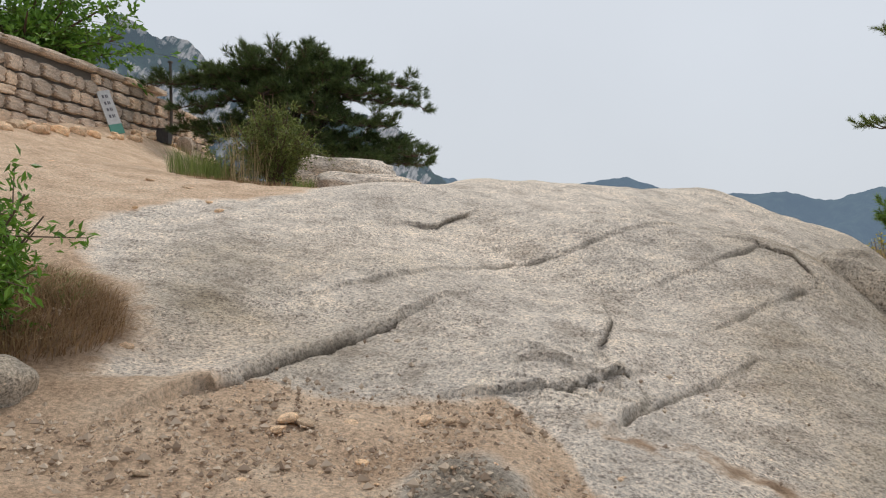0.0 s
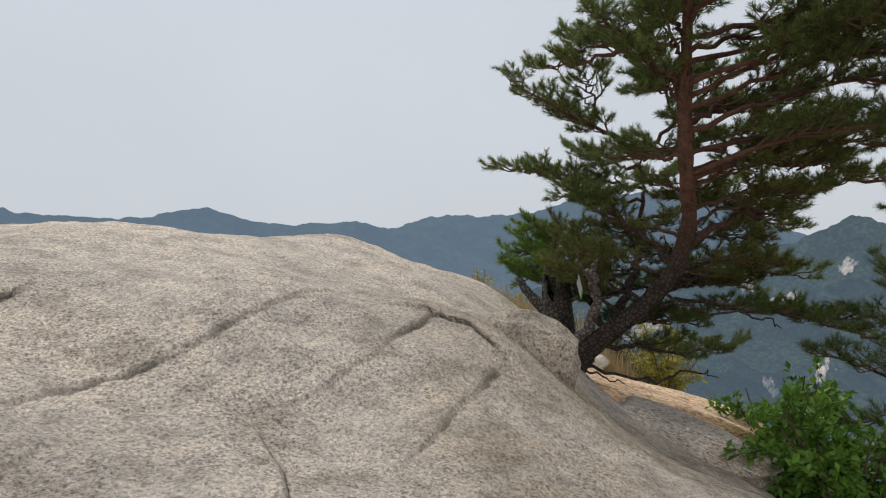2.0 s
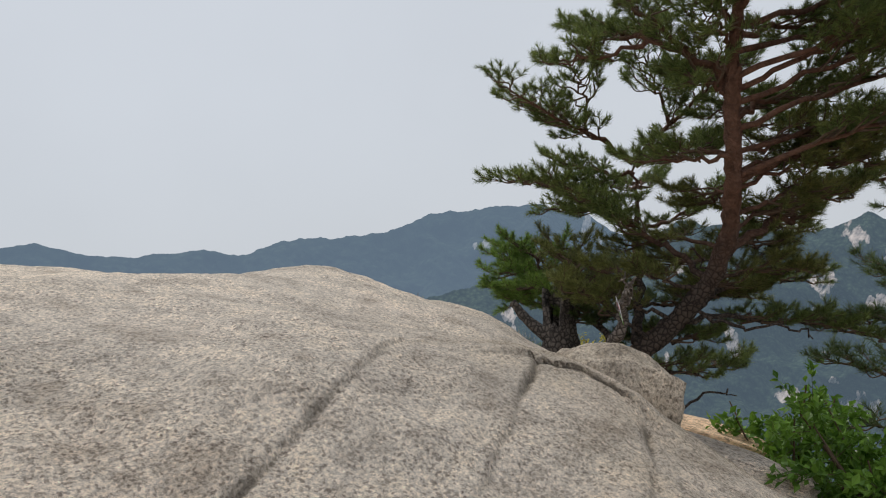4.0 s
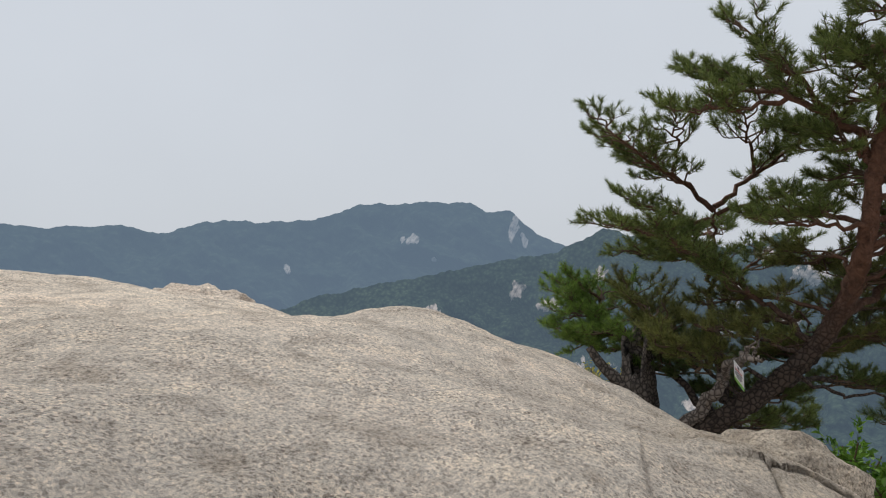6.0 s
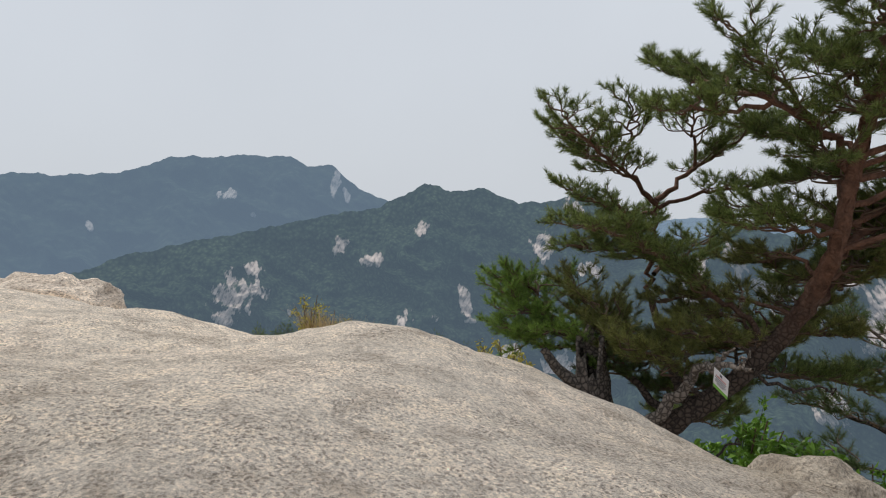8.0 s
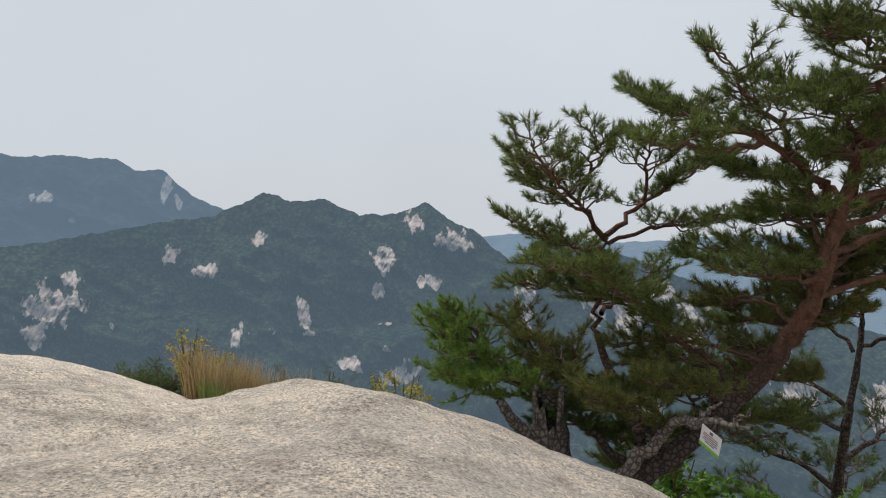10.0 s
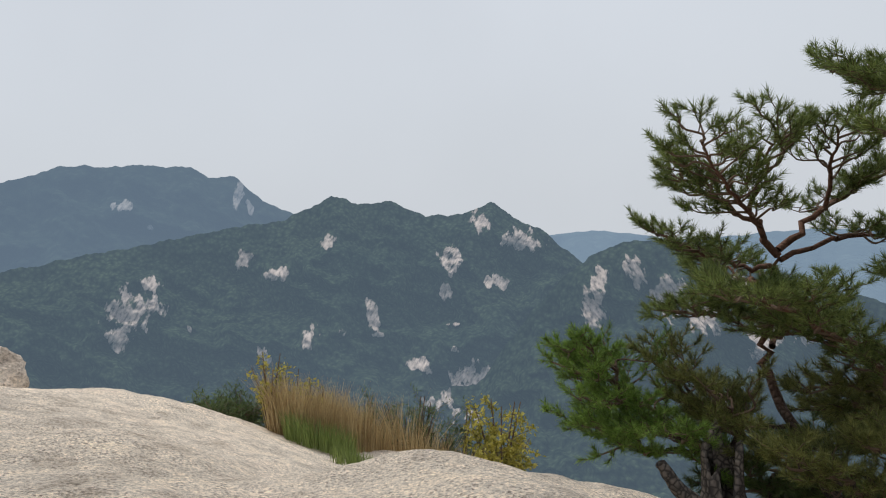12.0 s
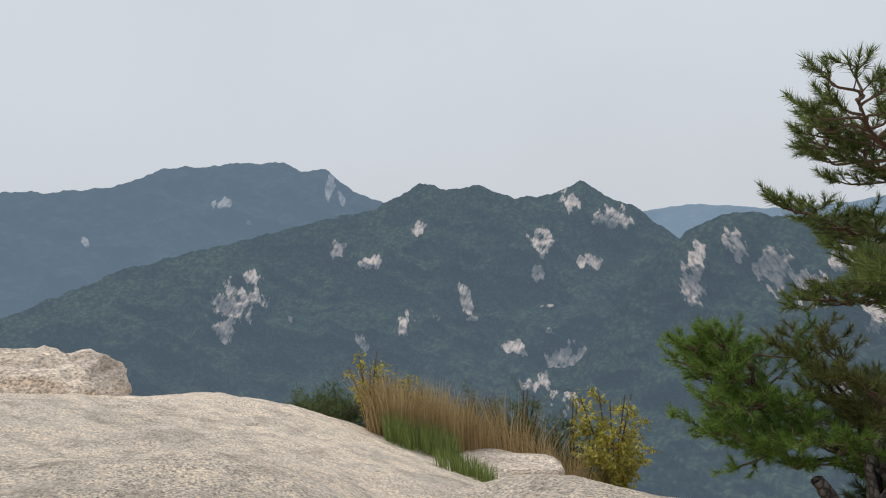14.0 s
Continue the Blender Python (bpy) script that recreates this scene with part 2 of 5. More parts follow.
MAT_INK = plain_material("printed_ink", (0.16, 0.15, 0.17), 0.5)
MAT_RED = plain_material("red_ink", (0.55, 0.1, 0.08), 0.5)
MAT_BOARD = plain_material("painted_sign_board", (0.62, 0.61, 0.6), 0.5, 0, 0.2)
MAT_TEAL = plain_material("teal_paint", (0.12, 0.33, 0.26), 0.5, 0, 0.2)
MAT_POST = plain_material("weathered_post", (0.13, 0.11, 0.1), 0.8)
MAT_BIN = plain_material("dark_box", (0.06, 0.055, 0.055), 0.7)
# fourth colour and its strength: haze painted as a glow
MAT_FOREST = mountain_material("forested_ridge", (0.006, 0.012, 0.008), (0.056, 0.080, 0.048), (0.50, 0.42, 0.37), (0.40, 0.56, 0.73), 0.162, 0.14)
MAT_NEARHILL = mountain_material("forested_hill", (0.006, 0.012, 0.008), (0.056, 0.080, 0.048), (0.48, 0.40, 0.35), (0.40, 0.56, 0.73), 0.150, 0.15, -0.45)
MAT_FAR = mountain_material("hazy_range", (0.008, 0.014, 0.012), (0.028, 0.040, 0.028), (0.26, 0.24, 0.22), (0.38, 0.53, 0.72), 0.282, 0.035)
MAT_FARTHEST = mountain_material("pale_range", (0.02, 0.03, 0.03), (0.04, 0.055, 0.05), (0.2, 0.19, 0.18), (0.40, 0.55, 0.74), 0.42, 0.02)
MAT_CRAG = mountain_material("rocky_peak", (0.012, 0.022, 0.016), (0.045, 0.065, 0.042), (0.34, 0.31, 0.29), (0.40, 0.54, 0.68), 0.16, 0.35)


# ---------------------------------------------------------------- mesh helpers
def mesh_from(name, verts, faces, mat, smooth=False):
    me = bpy.data.meshes.new(name)
    v = np.asarray(verts, np.float32)
    f = np.asarray(faces, np.int32)
    me.vertices.add(len(v))
    me.vertices.foreach_set("co", v.ravel())
    me.loops.add(f.size)
    me.loops.foreach_set("vertex_index", f.ravel())
    me.polygons.add(len(f))
    me.polygons.foreach_set("loop_start", np.arange(0, f.size, f.shape[1], dtype=np.int32))
    me.polygons.foreach_set("use_smooth", np.full(len(f), smooth))
    me.update(calc_edges=True)
    me.validate()
    me.materials.append(mat)
    return me


def add_field(me, name, values):
    a = me.attributes.new(name, "FLOAT", "POINT")
    a.data.foreach_set("value", np.asarray(values, np.float32).ravel())


def part(name, me, parent, label=""):
    ob = new(name, me)
    ob.parent = parent
    if label:
        ob["label"] = label
    return ob


def thing(name, at, label, category, group="", kind=""):
    ob = new(name)
    ob.location = at
    return tagged(ob, label, category, group, kind)


def grid_faces(rows, cols):
    i = np.arange(rows * cols).reshape(rows, cols)
    return np.stack([i[:-1, :-1], i[:-1, 1:], i[1:, 1:], i[1:, :-1]], -1).reshape(-1, 4)


def smooth_step(a, b, x):
    t = np.clip((x - a) / (b - a), 0, 1)
    return t * t * (3 - 2 * t)


def value_noise(x, y, seed=0):
    """Smooth lattice noise, about -1 to 1."""
    r = np.random.RandomState(seed).rand(256, 256) * 2 - 1
    xi, yi = np.floor(x).astype(int), np.floor(y).astype(int)
    fx, fy = x - xi, y - yi
    fx, fy = fx * fx * (3 - 2 * fx), fy * fy * (3 - 2 * fy)
    a, b = r[yi % 256, xi % 256], r[yi % 256, (xi + 1) % 256]
    c, d = r[(yi + 1) % 256, xi % 256], r[(yi + 1) % 256, (xi + 1) % 256]
    return (a * (1 - fx) + b * fx) * (1 - fy) + (c * (1 - fx) + d * fx) * fy


def fractal(x, y, octaves=4, seed=0):
    return sum(value_noise(x * 2**k, y * 2**k, seed + k) / 2**k for k in range(octaves))


# ---------------------------------------------------------------- the summit: granite dome and trodden saddle
# heights of the broad swell on a 2.6 m plan, from south to north, west to east
SWELL = (
    (1.23, 0.85, 0.5, 0.15, -0.28, -0.83, -1.65, -2.8, -4.18, -5.63),
    (1.73, 1.27, 0.83, 0.46, 0.14, -0.37, -1.17, -2.39, -3.92, -5.52),
    (2.23, 1.71, 1.19, 0.65, 0.28, -0.06, -0.75, -1.98, -3.6, -5.35),
    (2.71, 2.19, 1.66, 1.03, 0.51, 0.35, -0.22, -1.44, -3.17, -5.07),
    (3.18, 2.68, 2.24, 1.92, 1.57, 1.28, 0.58, -0.74, -2.56, -4.62),
    (3.69, 3.1, 2.61, 2.36, 2.3, 2.15, 1.45, -0.04, -1.94, -3.94),
    (4.28, 3.5, 2.8, 2.44, 2.55, 2.58, 1.95, 0.52, -1.14, -2.76),
    (4.96, 3.87, 2.93, 2.61, 2.8, 2.79, 2.14, 1.1, 0.18, -1.07),
    (5.74, 4.31, 3.01, 2.83, 3.18, 3.1, 2.44, 1.56, 1.02, -0.57),
    (6.58, 4.91, 3.36, 3.05, 3.42, 3.46, 3.09, 2.39, 1.75, -0.41),
)
# knolls and hollows of the dome on a 1.2 m plan
KNOLLS = (
    (-0.15, 0.29, -0.02, 0.09, 0.03, 0.13, 0.05, 0.01),
    (0.19, -0.18, -0.34, 0.19, 0.06, -0.32, -0.01, 0.04),
    (-0.13, 0.02, 0.57, 0.25, 0.84, -0.26, -0.51, 0.04),
    (0.38, 0.05, 0.2, 0.22, -0.08, 0.77, -0.43, -0.09),
    (0.18, 0.16, 0.25, 0.28, 0.54, 0.43, 0.67, 0.08),
    (-0.15, 0.31, 0.07, 0.24, 0.75, 0.33, 1.29, -0.25),
    (-0.16, 0.25, -0.02, -0.02, -0, 1.15, -0.17, -0.74),
    (-0.24, 0, -0.01, 0.27, 0.16, -0.3, -0.52, -0.02),
    (-0.18, -0.01, 0.09, -0.02, 0.24, 0.55, 0, 0),
    (-0.01, 0.01, 0.27, 0.23, 0, -0.27, 0.01, 0.06),
)


def spline(t):
    t = np.abs(t)
    return np.where(t < 1, 2 / 3 - t * t + t**3 / 2, np.where(t < 2, np.clip(2 - t, 0, 2) ** 3 / 6, 0))


def lattice(x, y, table, x0, y0, step):
    table = np.array(table)
    bx = spline((x[..., None] - x0) / step - np.arange(table.shape[1]))
    by = spline((y[..., None] - y0) / step - np.arange(table.shape[0]))
    return np.einsum("...j,...i,ji->...", by, bx, table)


def along(x, y, line):
    """Distance to a broken line, and the side of it (positive: to its left)."""
    best, side = np.full(x.shape, 1e9), np.zeros(x.shape)
    for (ax, ay), (bx, by) in zip(line[:-1], line[1:]):
        dx, dy = bx - ax, by - ay
        t = np.clip(((x - ax) * dx + (y - ay) * dy) / (dx * dx + dy * dy), 0, 1)
        px, py = x - ax - t * dx, y - ay - t * dy
        d = np.hypot(px, py)
        s = np.sign(dx * (y - ay) - dy * (x - ax))
        side = np.where(d < best, s, side)
        best = np.minimum(d, best)
    return best, side


# joints in the granite: line, half width, depth, height of the step on the left hand, its reach
JOINTS = (
    (((-1.33, 4.24), (-1.12, 4.74), (-0.75, 5.47), (-0.42, 5.84)), 0.05, 0.10, 0.085, 0.8),
    (((-0.8, 6.33), (-0.48, 6.55), (0.15, 7.19), (0.91, 7.73), (1.86, 8.19), (2.43, 8.51)), 0.035, 0.04, 0.03, 0.7),
    (((2.15, 7.45), (2.68, 7.75), (3.51, 8.22), (3.34, 8.54), (2.88, 8.67)), 0.035, 0.045, 0.03, 0.4),
    (((3.51, 8.22), (3.78, 8.11), (3.8, 7.76)), 0.04, 0.06, 0.05, 0.4),
    (((2.44, 6.65), (2.89, 6.97), (3.62, 7.47)), 0.04, 0.055, 0.03, 0.4),
    (((1.21, 5.79), (1.36, 6.27), (1.42, 6.82), (1.29, 7.24), (1.12, 7.37)), 0.045, 0.05, 0.07, 0.45),
    (((1.14, 4.64), (1.42, 5.02), (1.68, 5.26), (2.52, 5.99)), 0.035, 0.04, 0.025, 0.4),
    (((0.28, 4.75), (0.78, 4.91), (1.29, 5.37), (0.98, 5.21), (0.61, 5.37)), 0.035, 0.035, 0.05, 0.35),
    (((1.29, 5.37), (1.41, 5.09), (1.14, 4.64)), 0.03, 0.035, -0.03, 0.3),
    (((-0.35, 8.47), (-0.07, 8.48), (0.06, 8.76), (0.22, 8.95)), 0.03, 0.03, 0.05, 0.35),
    (((2.19, 13.47), (2.57, 13.27), (3.11, 13.2), (3.72, 13.13)), 0.025, 0.03, 0.02, 0.4),
    (((7.2, 18.7), (7.35, 18.55), (7.45, 18.62)), 0.05, 0.05, 0.0, 0.3),
    (((7.7, 18.3), (7.9, 18.15), (8.0, 18.25)), 0.05, 0.05, 0.0, 0.3),
)


def height(x, y):
    """The ground's height at plan places (arrays)."""
    x, y = np.asarray(x, float), np.asarray(y, float)
    cx, cy = np.clip(x, -9.0, 12.2), np.clip(y, -0.6, 20.0)
    z = lattice(cx, cy, SWELL, -10.4, -2.6, 2.6) + lattice(cx, cy, KNOLLS, -0.6, 6.0, 1.2)
    east, north, south, west = np.maximum(x - 12.2, 0), np.maximum(y - 20.0, 0), np.maximum(-0.6 - y, 0), np.maximum(-9.0 - x, 0)
    north_drop = north * (0.12 + 0.62 * smooth_step(-3, 3, x)) + 0.05 * np.maximum(north - 5, 0) ** 1.6
    z = z - 0.85 * east - north_drop - 0.06 * south - 0.02 * west - 0.03 * np.maximum(west - 8, 0) ** 1.5 - 0.02 * np.maximum(south - 10, 0) ** 1.6
    z = z + 0.16 * np.exp(-(((x + 2.75) / 0.75) ** 2 + ((y - 4.5) / 0.85) ** 2))
    z = z + 0.13 * np.exp(-(((x - 0.12) / 0.30) ** 2 + ((y - 3.25) / 0.55) ** 2))
    return np.maximum(z, -70)


def ground_at(x, y):
    return float(height(np.array([x]), np.array([y]))[0])


def soil_amount(x, y):
    """Where trodden earth covers the granite: the saddle before the dome and the path up to the wall."""
    n = 0.3 * fractal(x * 0.9, y * 0.9, 5, 11)
    edge = np.interp(x, (-2.5, -1.3, -0.5, 0.35, 0.6, 0.75, 1.2, 3.0), (4.0, 4.2, 4.6, 4.75, 4.3, 3.6, 2.9, 1.8))
    front = smooth_step(0.3, -0.3, y - edge + n)
    bound = np.interp(y, (3.0, 4.2, 5.1, 6.4, 7.3, 8.8, 9.6, 12.0, 15.0, 30.0), (-1.5, -1.8, -2.2, -3.1, -3.4, -2.6, -1.9, -1.5, -2.4, -3.0))
    west = smooth_step(0.4, -0.4, x - bound + n)
    return np.clip(np.maximum(front, west * smooth_step(2, 4.4, y)), 0, 1)


def summit_ground():
    xs = np.r_[-60 + 22 * np.linspace(0, 1, 14) ** 0.9, -36 + 28 * np.linspace(0, 1, 50)[:-1] ** 0.85, np.arange(-8, -3, 0.1), np.arange(-3, -1.8, 0.04), np.arange(-1.8, 4.2, 0.018), np.arange(4.2, 7.4, 0.04), np.arange(7.4, 13.2, 0.09), 13.2 + 46 * np.linspace(0, 1, 55) ** 1.6]
    ys = np.r_[-40 + 38 * np.linspace(0, 1, 30)[:-1] ** 0.8, np.arange(-2, 2.6, 0.1), np.arange(2.6, 3.9, 0.04), np.arange(3.9, 9.0, 0.018), np.arange(9.0, 9.6, 0.04), np.arange(9.6, 14.5, 0.05), np.arange(14.5, 21, 0.09), 21 + 60 * np.linspace(0, 1, 55) ** 1.6]
    xs = np.unique(xs.round(4))
    ys = np.unique(ys.round(4))
    x, y = np.meshgrid(xs, ys)
    z = height(x, y)
    joint, pale = np.zeros(x.shape), np.zeros(x.shape)
    slide_x, slide_y = np.zeros(x.shape), np.zeros(x.shape)
    wob = 0.016 * fractal(x * 5, y * 5, 3, 3)
    wob2 = 0.016 * fractal(x * 5 + 40, y * 5, 3, 5)
    for line, half, depth, step, reach in JOINTS:
        d, side = along(x + wob, y + wob2, line)
        groove = np.clip(1 - d / (np.maximum(0.75 * half, 0.026) * (1 + 0.5 * fractal(x * 1.7, y * 1.7, 2, 71)).clip(0.6, 1.6)), 0, 1)
        fade = np.exp(-((d / reach) ** 2))
        broken = np.clip(0.55 + 1.0 * fractal(x * 1.3 + 7, y * 1.3, 3, 75), 0.12, 1.0) if step < 0.07 else 1.0
        z = z - 1.15 * depth * broken * groove + np.where(side > 0, step * fade, 0)
        if step >= 0.05:
            # the upper slab leans out over the joint
            dx, dy = line[-1][0] - line[0][0], line[-1][1] - line[0][1]
            lip = np.where(side > 0, min(1.1 * step, 0.09) * np.exp(-((d / 0.07) ** 2)), 0) / math.hypot(dx, dy)
            slide_x, slide_y = slide_x + dy * lip, slide_y - dx * lip
        # painted crack shade, narrow along each joint and broken by noise
        joint = np.maximum(joint, np.exp(-((d / np.maximum(half * 0.42, 0.018)) ** 2)) * min(1.0, depth / 0.045) * broken * (0.85 + 0.5 * fractal(x * 2, y * 2, 3, 72)).clip(0, 1))
    soil = soil_amount(x, y)
    rocky = 1 - soil
    z = z + rocky * (0.045 * fractal(x * 0.9, y * 0.9, 3, 21) + 0.014 * fractal(x * 4, y * 4, 4, 31) + 0.010 * (np.floor(3.0 * fractal(x * 1.1, y * 1.5, 5, 33)) - 3.0 * fractal(x * 1.1, y * 1.5, 2, 33)) * smooth_step(9.6, 8.6, y)) + soil * (0.03 * fractal(x * 2.5, y * 2.5, 5, 41))
    # exfoliating ledges low on the dome
    ledge = np.exp(-(((x - 0.9) / 0.75) ** 2 + ((y - 5.15) / 0.42) ** 2))
    z = z + 0.045 * ledge * np.round(2.2 * fractal(x * 1.6 + 0.5 * y, y * 2.6, 4, 51))
    # a rib of dark rock that breaks through the earth
    rib = np.exp(-(((x - 0.12) / 0.30) ** 2 + ((y - 3.25) / 0.55) ** 2))
    z = z + 0.05 * rib * fractal(x * 6, y * 6, 3, 61)
    soil = np.clip(soil - 1.6 * rib, 0, 1)
    mound = np.exp(-(((x + 2.75) / 0.75) ** 2 + ((y - 4.5) / 0.85) ** 2))
    duff = np.clip(1.5 * mound + 0.5 * np.exp(-((along(x, y, ((1.0, 4.45), (1.5, 4.25), (1.95, 4.02)))[0] / 0.22) ** 2)) * (0.8 + 0.7 * fractal(x * 6, y * 6, 3, 73)), 0, 1)
    soil = np.maximum(soil, np.clip(duff * 1.1, 0, 1))
    under = np.exp(-(((x + 3.2) / 1.8) ** 2 + ((y - 12.6) / 1.0) ** 2))
    duff = np.maximum(duff, 0.75 * under)
    duff = np.maximum(duff, smooth_step(13, 18, x) + smooth_step(23, 27, y) * smooth_step(-6, 0, x) * 0.8)
    soil = np.maximum(soil, smooth_step(14, 20, x))
    pale = np.clip(0.9 * smooth_step(9.5, 13, y) + smooth_step(7.2, 8.0, x) + 0.5 * np.exp(-(((x - 0.3) / 1.6) ** 2 + ((y - 7.9) / 1.2) ** 2)), 0, 1)
    joint = np.maximum(joint, 0.5 * np.clip(1.3 * rib, 0, 1) * (0.6 + 0.6 * fractal(x * 5, y * 5, 4, 74)).clip(0, 1))
    # zones of deeper tone: east slope, western slab and rib
    darker = smooth_step(1.6, 3.4, x - 0.25 * (y - 6)) * smooth_step(10.5, 8.0, y) * (0.9 + 0.5 * fractal(x * 0.8, y * 0.8, 3, 81)) + 1.2 * np.exp(-(((x + 1.45) / 1.0) ** 2 + ((y - 5.9) / 1.2) ** 2)) * (0.8 + 0.6 * fractal(x, y, 3, 82)) + 1.1 * rib
    me = mesh_from("ground", np.stack([x + slide_x, y + slide_y, z], -1).reshape(-1, 3), grid_faces(*x.shape), MAT_GROUND, True)
    for nm, f in (("joint", joint * (1 - soil)), ("soil", soil), ("duff", np.clip(duff, 0, 1)), ("pale", pale), ("darker", np.clip(darker, 0, 1))):
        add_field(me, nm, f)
    return tagged(new("ground", me), "pale weathered granite dome with trodden sandy soil", "ground", kind="structure")


summit_ground()


# ---------------------------------------------------------------- distant mountains
def ridge(name, label, mat, knots, reach, foot, start, end, step, rows, rough, cliffs=(), seed=0, near=0.25, crag=0.0):
    """A mountain range: its skyline by azimuth and elevation in degrees, its crest's distance, and slopes falling towards us."""
    az = np.arange(start, end, step)
    k = np.array(knots)
    el = np.interp(az, k[:, 0], k[:, 1])
    el = el + rough * 0.10 * fractal(az * 1.3, az * 0, 5, seed)
    s = np.linspace(0, 1, rows) ** 1.25
    a, t = np.meshgrid(az, s)
    top = np.meshgrid(el, s)[0]
    r = reach * (1 - (1 - near) * t)
    e = top + (foot - top) * t**0.92
    # spurs and gullies that run down slantwise
    spur = 1 - 2.2 * np.abs(fractal(a * 0.17 + 0.22 * e + 3, 0.16 * e - 0.06 * a, 5, seed + 9))
    r = r * (1 - 0.03 * spur * smooth_step(0, 0.12, t) + 0.014 * fractal(a * 0.5, e * 0.6, 5, seed + 4) * smooth_step(0, 0.05, t))
    e = e + 0.22 * rough * fractal(a * 0.6, e * 0.6, 5, seed + 2) * smooth_step(0, 0.06, t)
    cliff = np.zeros(a.shape)
    edge = fractal(a * 2.6 + 0.8 * e, e * 1.1, 5, seed + 6)
    for ca, ce, cw, ch in cliffs:
        skew = (a - ca) - 0.22 * (e - ce) * (1 if ca % 2 > 1 else -0.6)
        d = np.hypot(skew / cw, (e - ce) / ch) / 1.3
        cliff = np.maximum(cliff, 0.70 * smooth_step(0.5, -0.5, d - 0.95 + 0.35 * edge))
    if crag:
        cliff = np.maximum(cliff, 1.2 * crag * smooth_step(0.0, 0.35, fractal(a * 0.5, e * 0.6, 5, seed + 8)))
    r = r * (1 - 0.02 * cliff)
    ar, er = np.radians(a), np.radians(e)
    x, y, z = r * np.sin(ar), r * np.cos(ar), 2.5 + r * np.tan(er)
    # the far side falls away
    back = np.stack([1.25 * x[0], 1.25 * y[0], np.full(len(az), -250.0)], -1)
    verts = np.concatenate([back[None], np.stack([x, y, z], -1)], 0)
    me = mesh_from(name, verts.reshape(-1, 3), grid_faces(rows + 1, len(az))[:, ::-1], mat, True)
    for field, values in (("cliff", cliff), ("bearing", a), ("rise", e)):
        add_field(me, field, np.concatenate([np.zeros((1, len(az))), values], 0))
    return tagged(new(name, me), label, "mountain", kind="structure")


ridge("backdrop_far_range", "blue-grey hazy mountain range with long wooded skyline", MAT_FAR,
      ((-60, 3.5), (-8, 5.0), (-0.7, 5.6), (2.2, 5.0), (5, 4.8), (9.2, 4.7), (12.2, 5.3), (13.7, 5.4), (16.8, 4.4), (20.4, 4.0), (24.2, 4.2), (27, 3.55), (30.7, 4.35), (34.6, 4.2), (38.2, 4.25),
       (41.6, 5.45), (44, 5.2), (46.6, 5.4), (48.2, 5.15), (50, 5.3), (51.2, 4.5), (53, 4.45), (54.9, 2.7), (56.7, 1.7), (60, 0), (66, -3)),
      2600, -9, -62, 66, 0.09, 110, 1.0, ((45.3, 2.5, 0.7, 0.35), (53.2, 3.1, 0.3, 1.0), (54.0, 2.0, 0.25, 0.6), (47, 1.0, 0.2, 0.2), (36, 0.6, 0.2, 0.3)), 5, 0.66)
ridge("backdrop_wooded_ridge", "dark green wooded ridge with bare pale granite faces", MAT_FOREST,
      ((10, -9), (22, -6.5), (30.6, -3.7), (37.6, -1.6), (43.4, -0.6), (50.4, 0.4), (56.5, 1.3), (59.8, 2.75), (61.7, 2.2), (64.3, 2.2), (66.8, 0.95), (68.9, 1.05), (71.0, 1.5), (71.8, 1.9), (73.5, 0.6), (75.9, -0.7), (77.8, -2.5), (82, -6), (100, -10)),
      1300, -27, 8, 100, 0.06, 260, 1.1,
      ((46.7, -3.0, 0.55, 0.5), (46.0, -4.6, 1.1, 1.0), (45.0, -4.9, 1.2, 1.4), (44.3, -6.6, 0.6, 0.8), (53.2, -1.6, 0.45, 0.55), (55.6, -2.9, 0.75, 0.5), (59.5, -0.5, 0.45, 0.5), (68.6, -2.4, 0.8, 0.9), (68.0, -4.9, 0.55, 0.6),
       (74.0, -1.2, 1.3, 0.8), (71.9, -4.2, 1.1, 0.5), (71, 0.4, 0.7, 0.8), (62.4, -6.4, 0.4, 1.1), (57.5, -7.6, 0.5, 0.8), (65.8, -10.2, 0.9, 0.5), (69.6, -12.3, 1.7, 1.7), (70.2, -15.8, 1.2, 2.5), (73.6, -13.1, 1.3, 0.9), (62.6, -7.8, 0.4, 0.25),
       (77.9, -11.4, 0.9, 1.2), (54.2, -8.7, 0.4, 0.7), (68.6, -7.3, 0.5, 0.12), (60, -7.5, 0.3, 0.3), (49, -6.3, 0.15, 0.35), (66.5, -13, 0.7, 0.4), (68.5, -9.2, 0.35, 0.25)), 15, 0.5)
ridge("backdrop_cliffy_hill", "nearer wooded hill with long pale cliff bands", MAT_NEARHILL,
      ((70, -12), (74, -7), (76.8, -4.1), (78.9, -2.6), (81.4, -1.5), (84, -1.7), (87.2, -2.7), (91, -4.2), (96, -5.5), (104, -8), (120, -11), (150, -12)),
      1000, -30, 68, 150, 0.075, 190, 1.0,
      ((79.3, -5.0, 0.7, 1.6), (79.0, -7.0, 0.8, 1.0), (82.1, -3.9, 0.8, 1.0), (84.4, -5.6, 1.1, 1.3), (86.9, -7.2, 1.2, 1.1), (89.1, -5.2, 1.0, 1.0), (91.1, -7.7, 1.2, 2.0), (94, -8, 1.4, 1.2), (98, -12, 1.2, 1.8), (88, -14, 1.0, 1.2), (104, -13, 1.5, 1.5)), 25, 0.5)
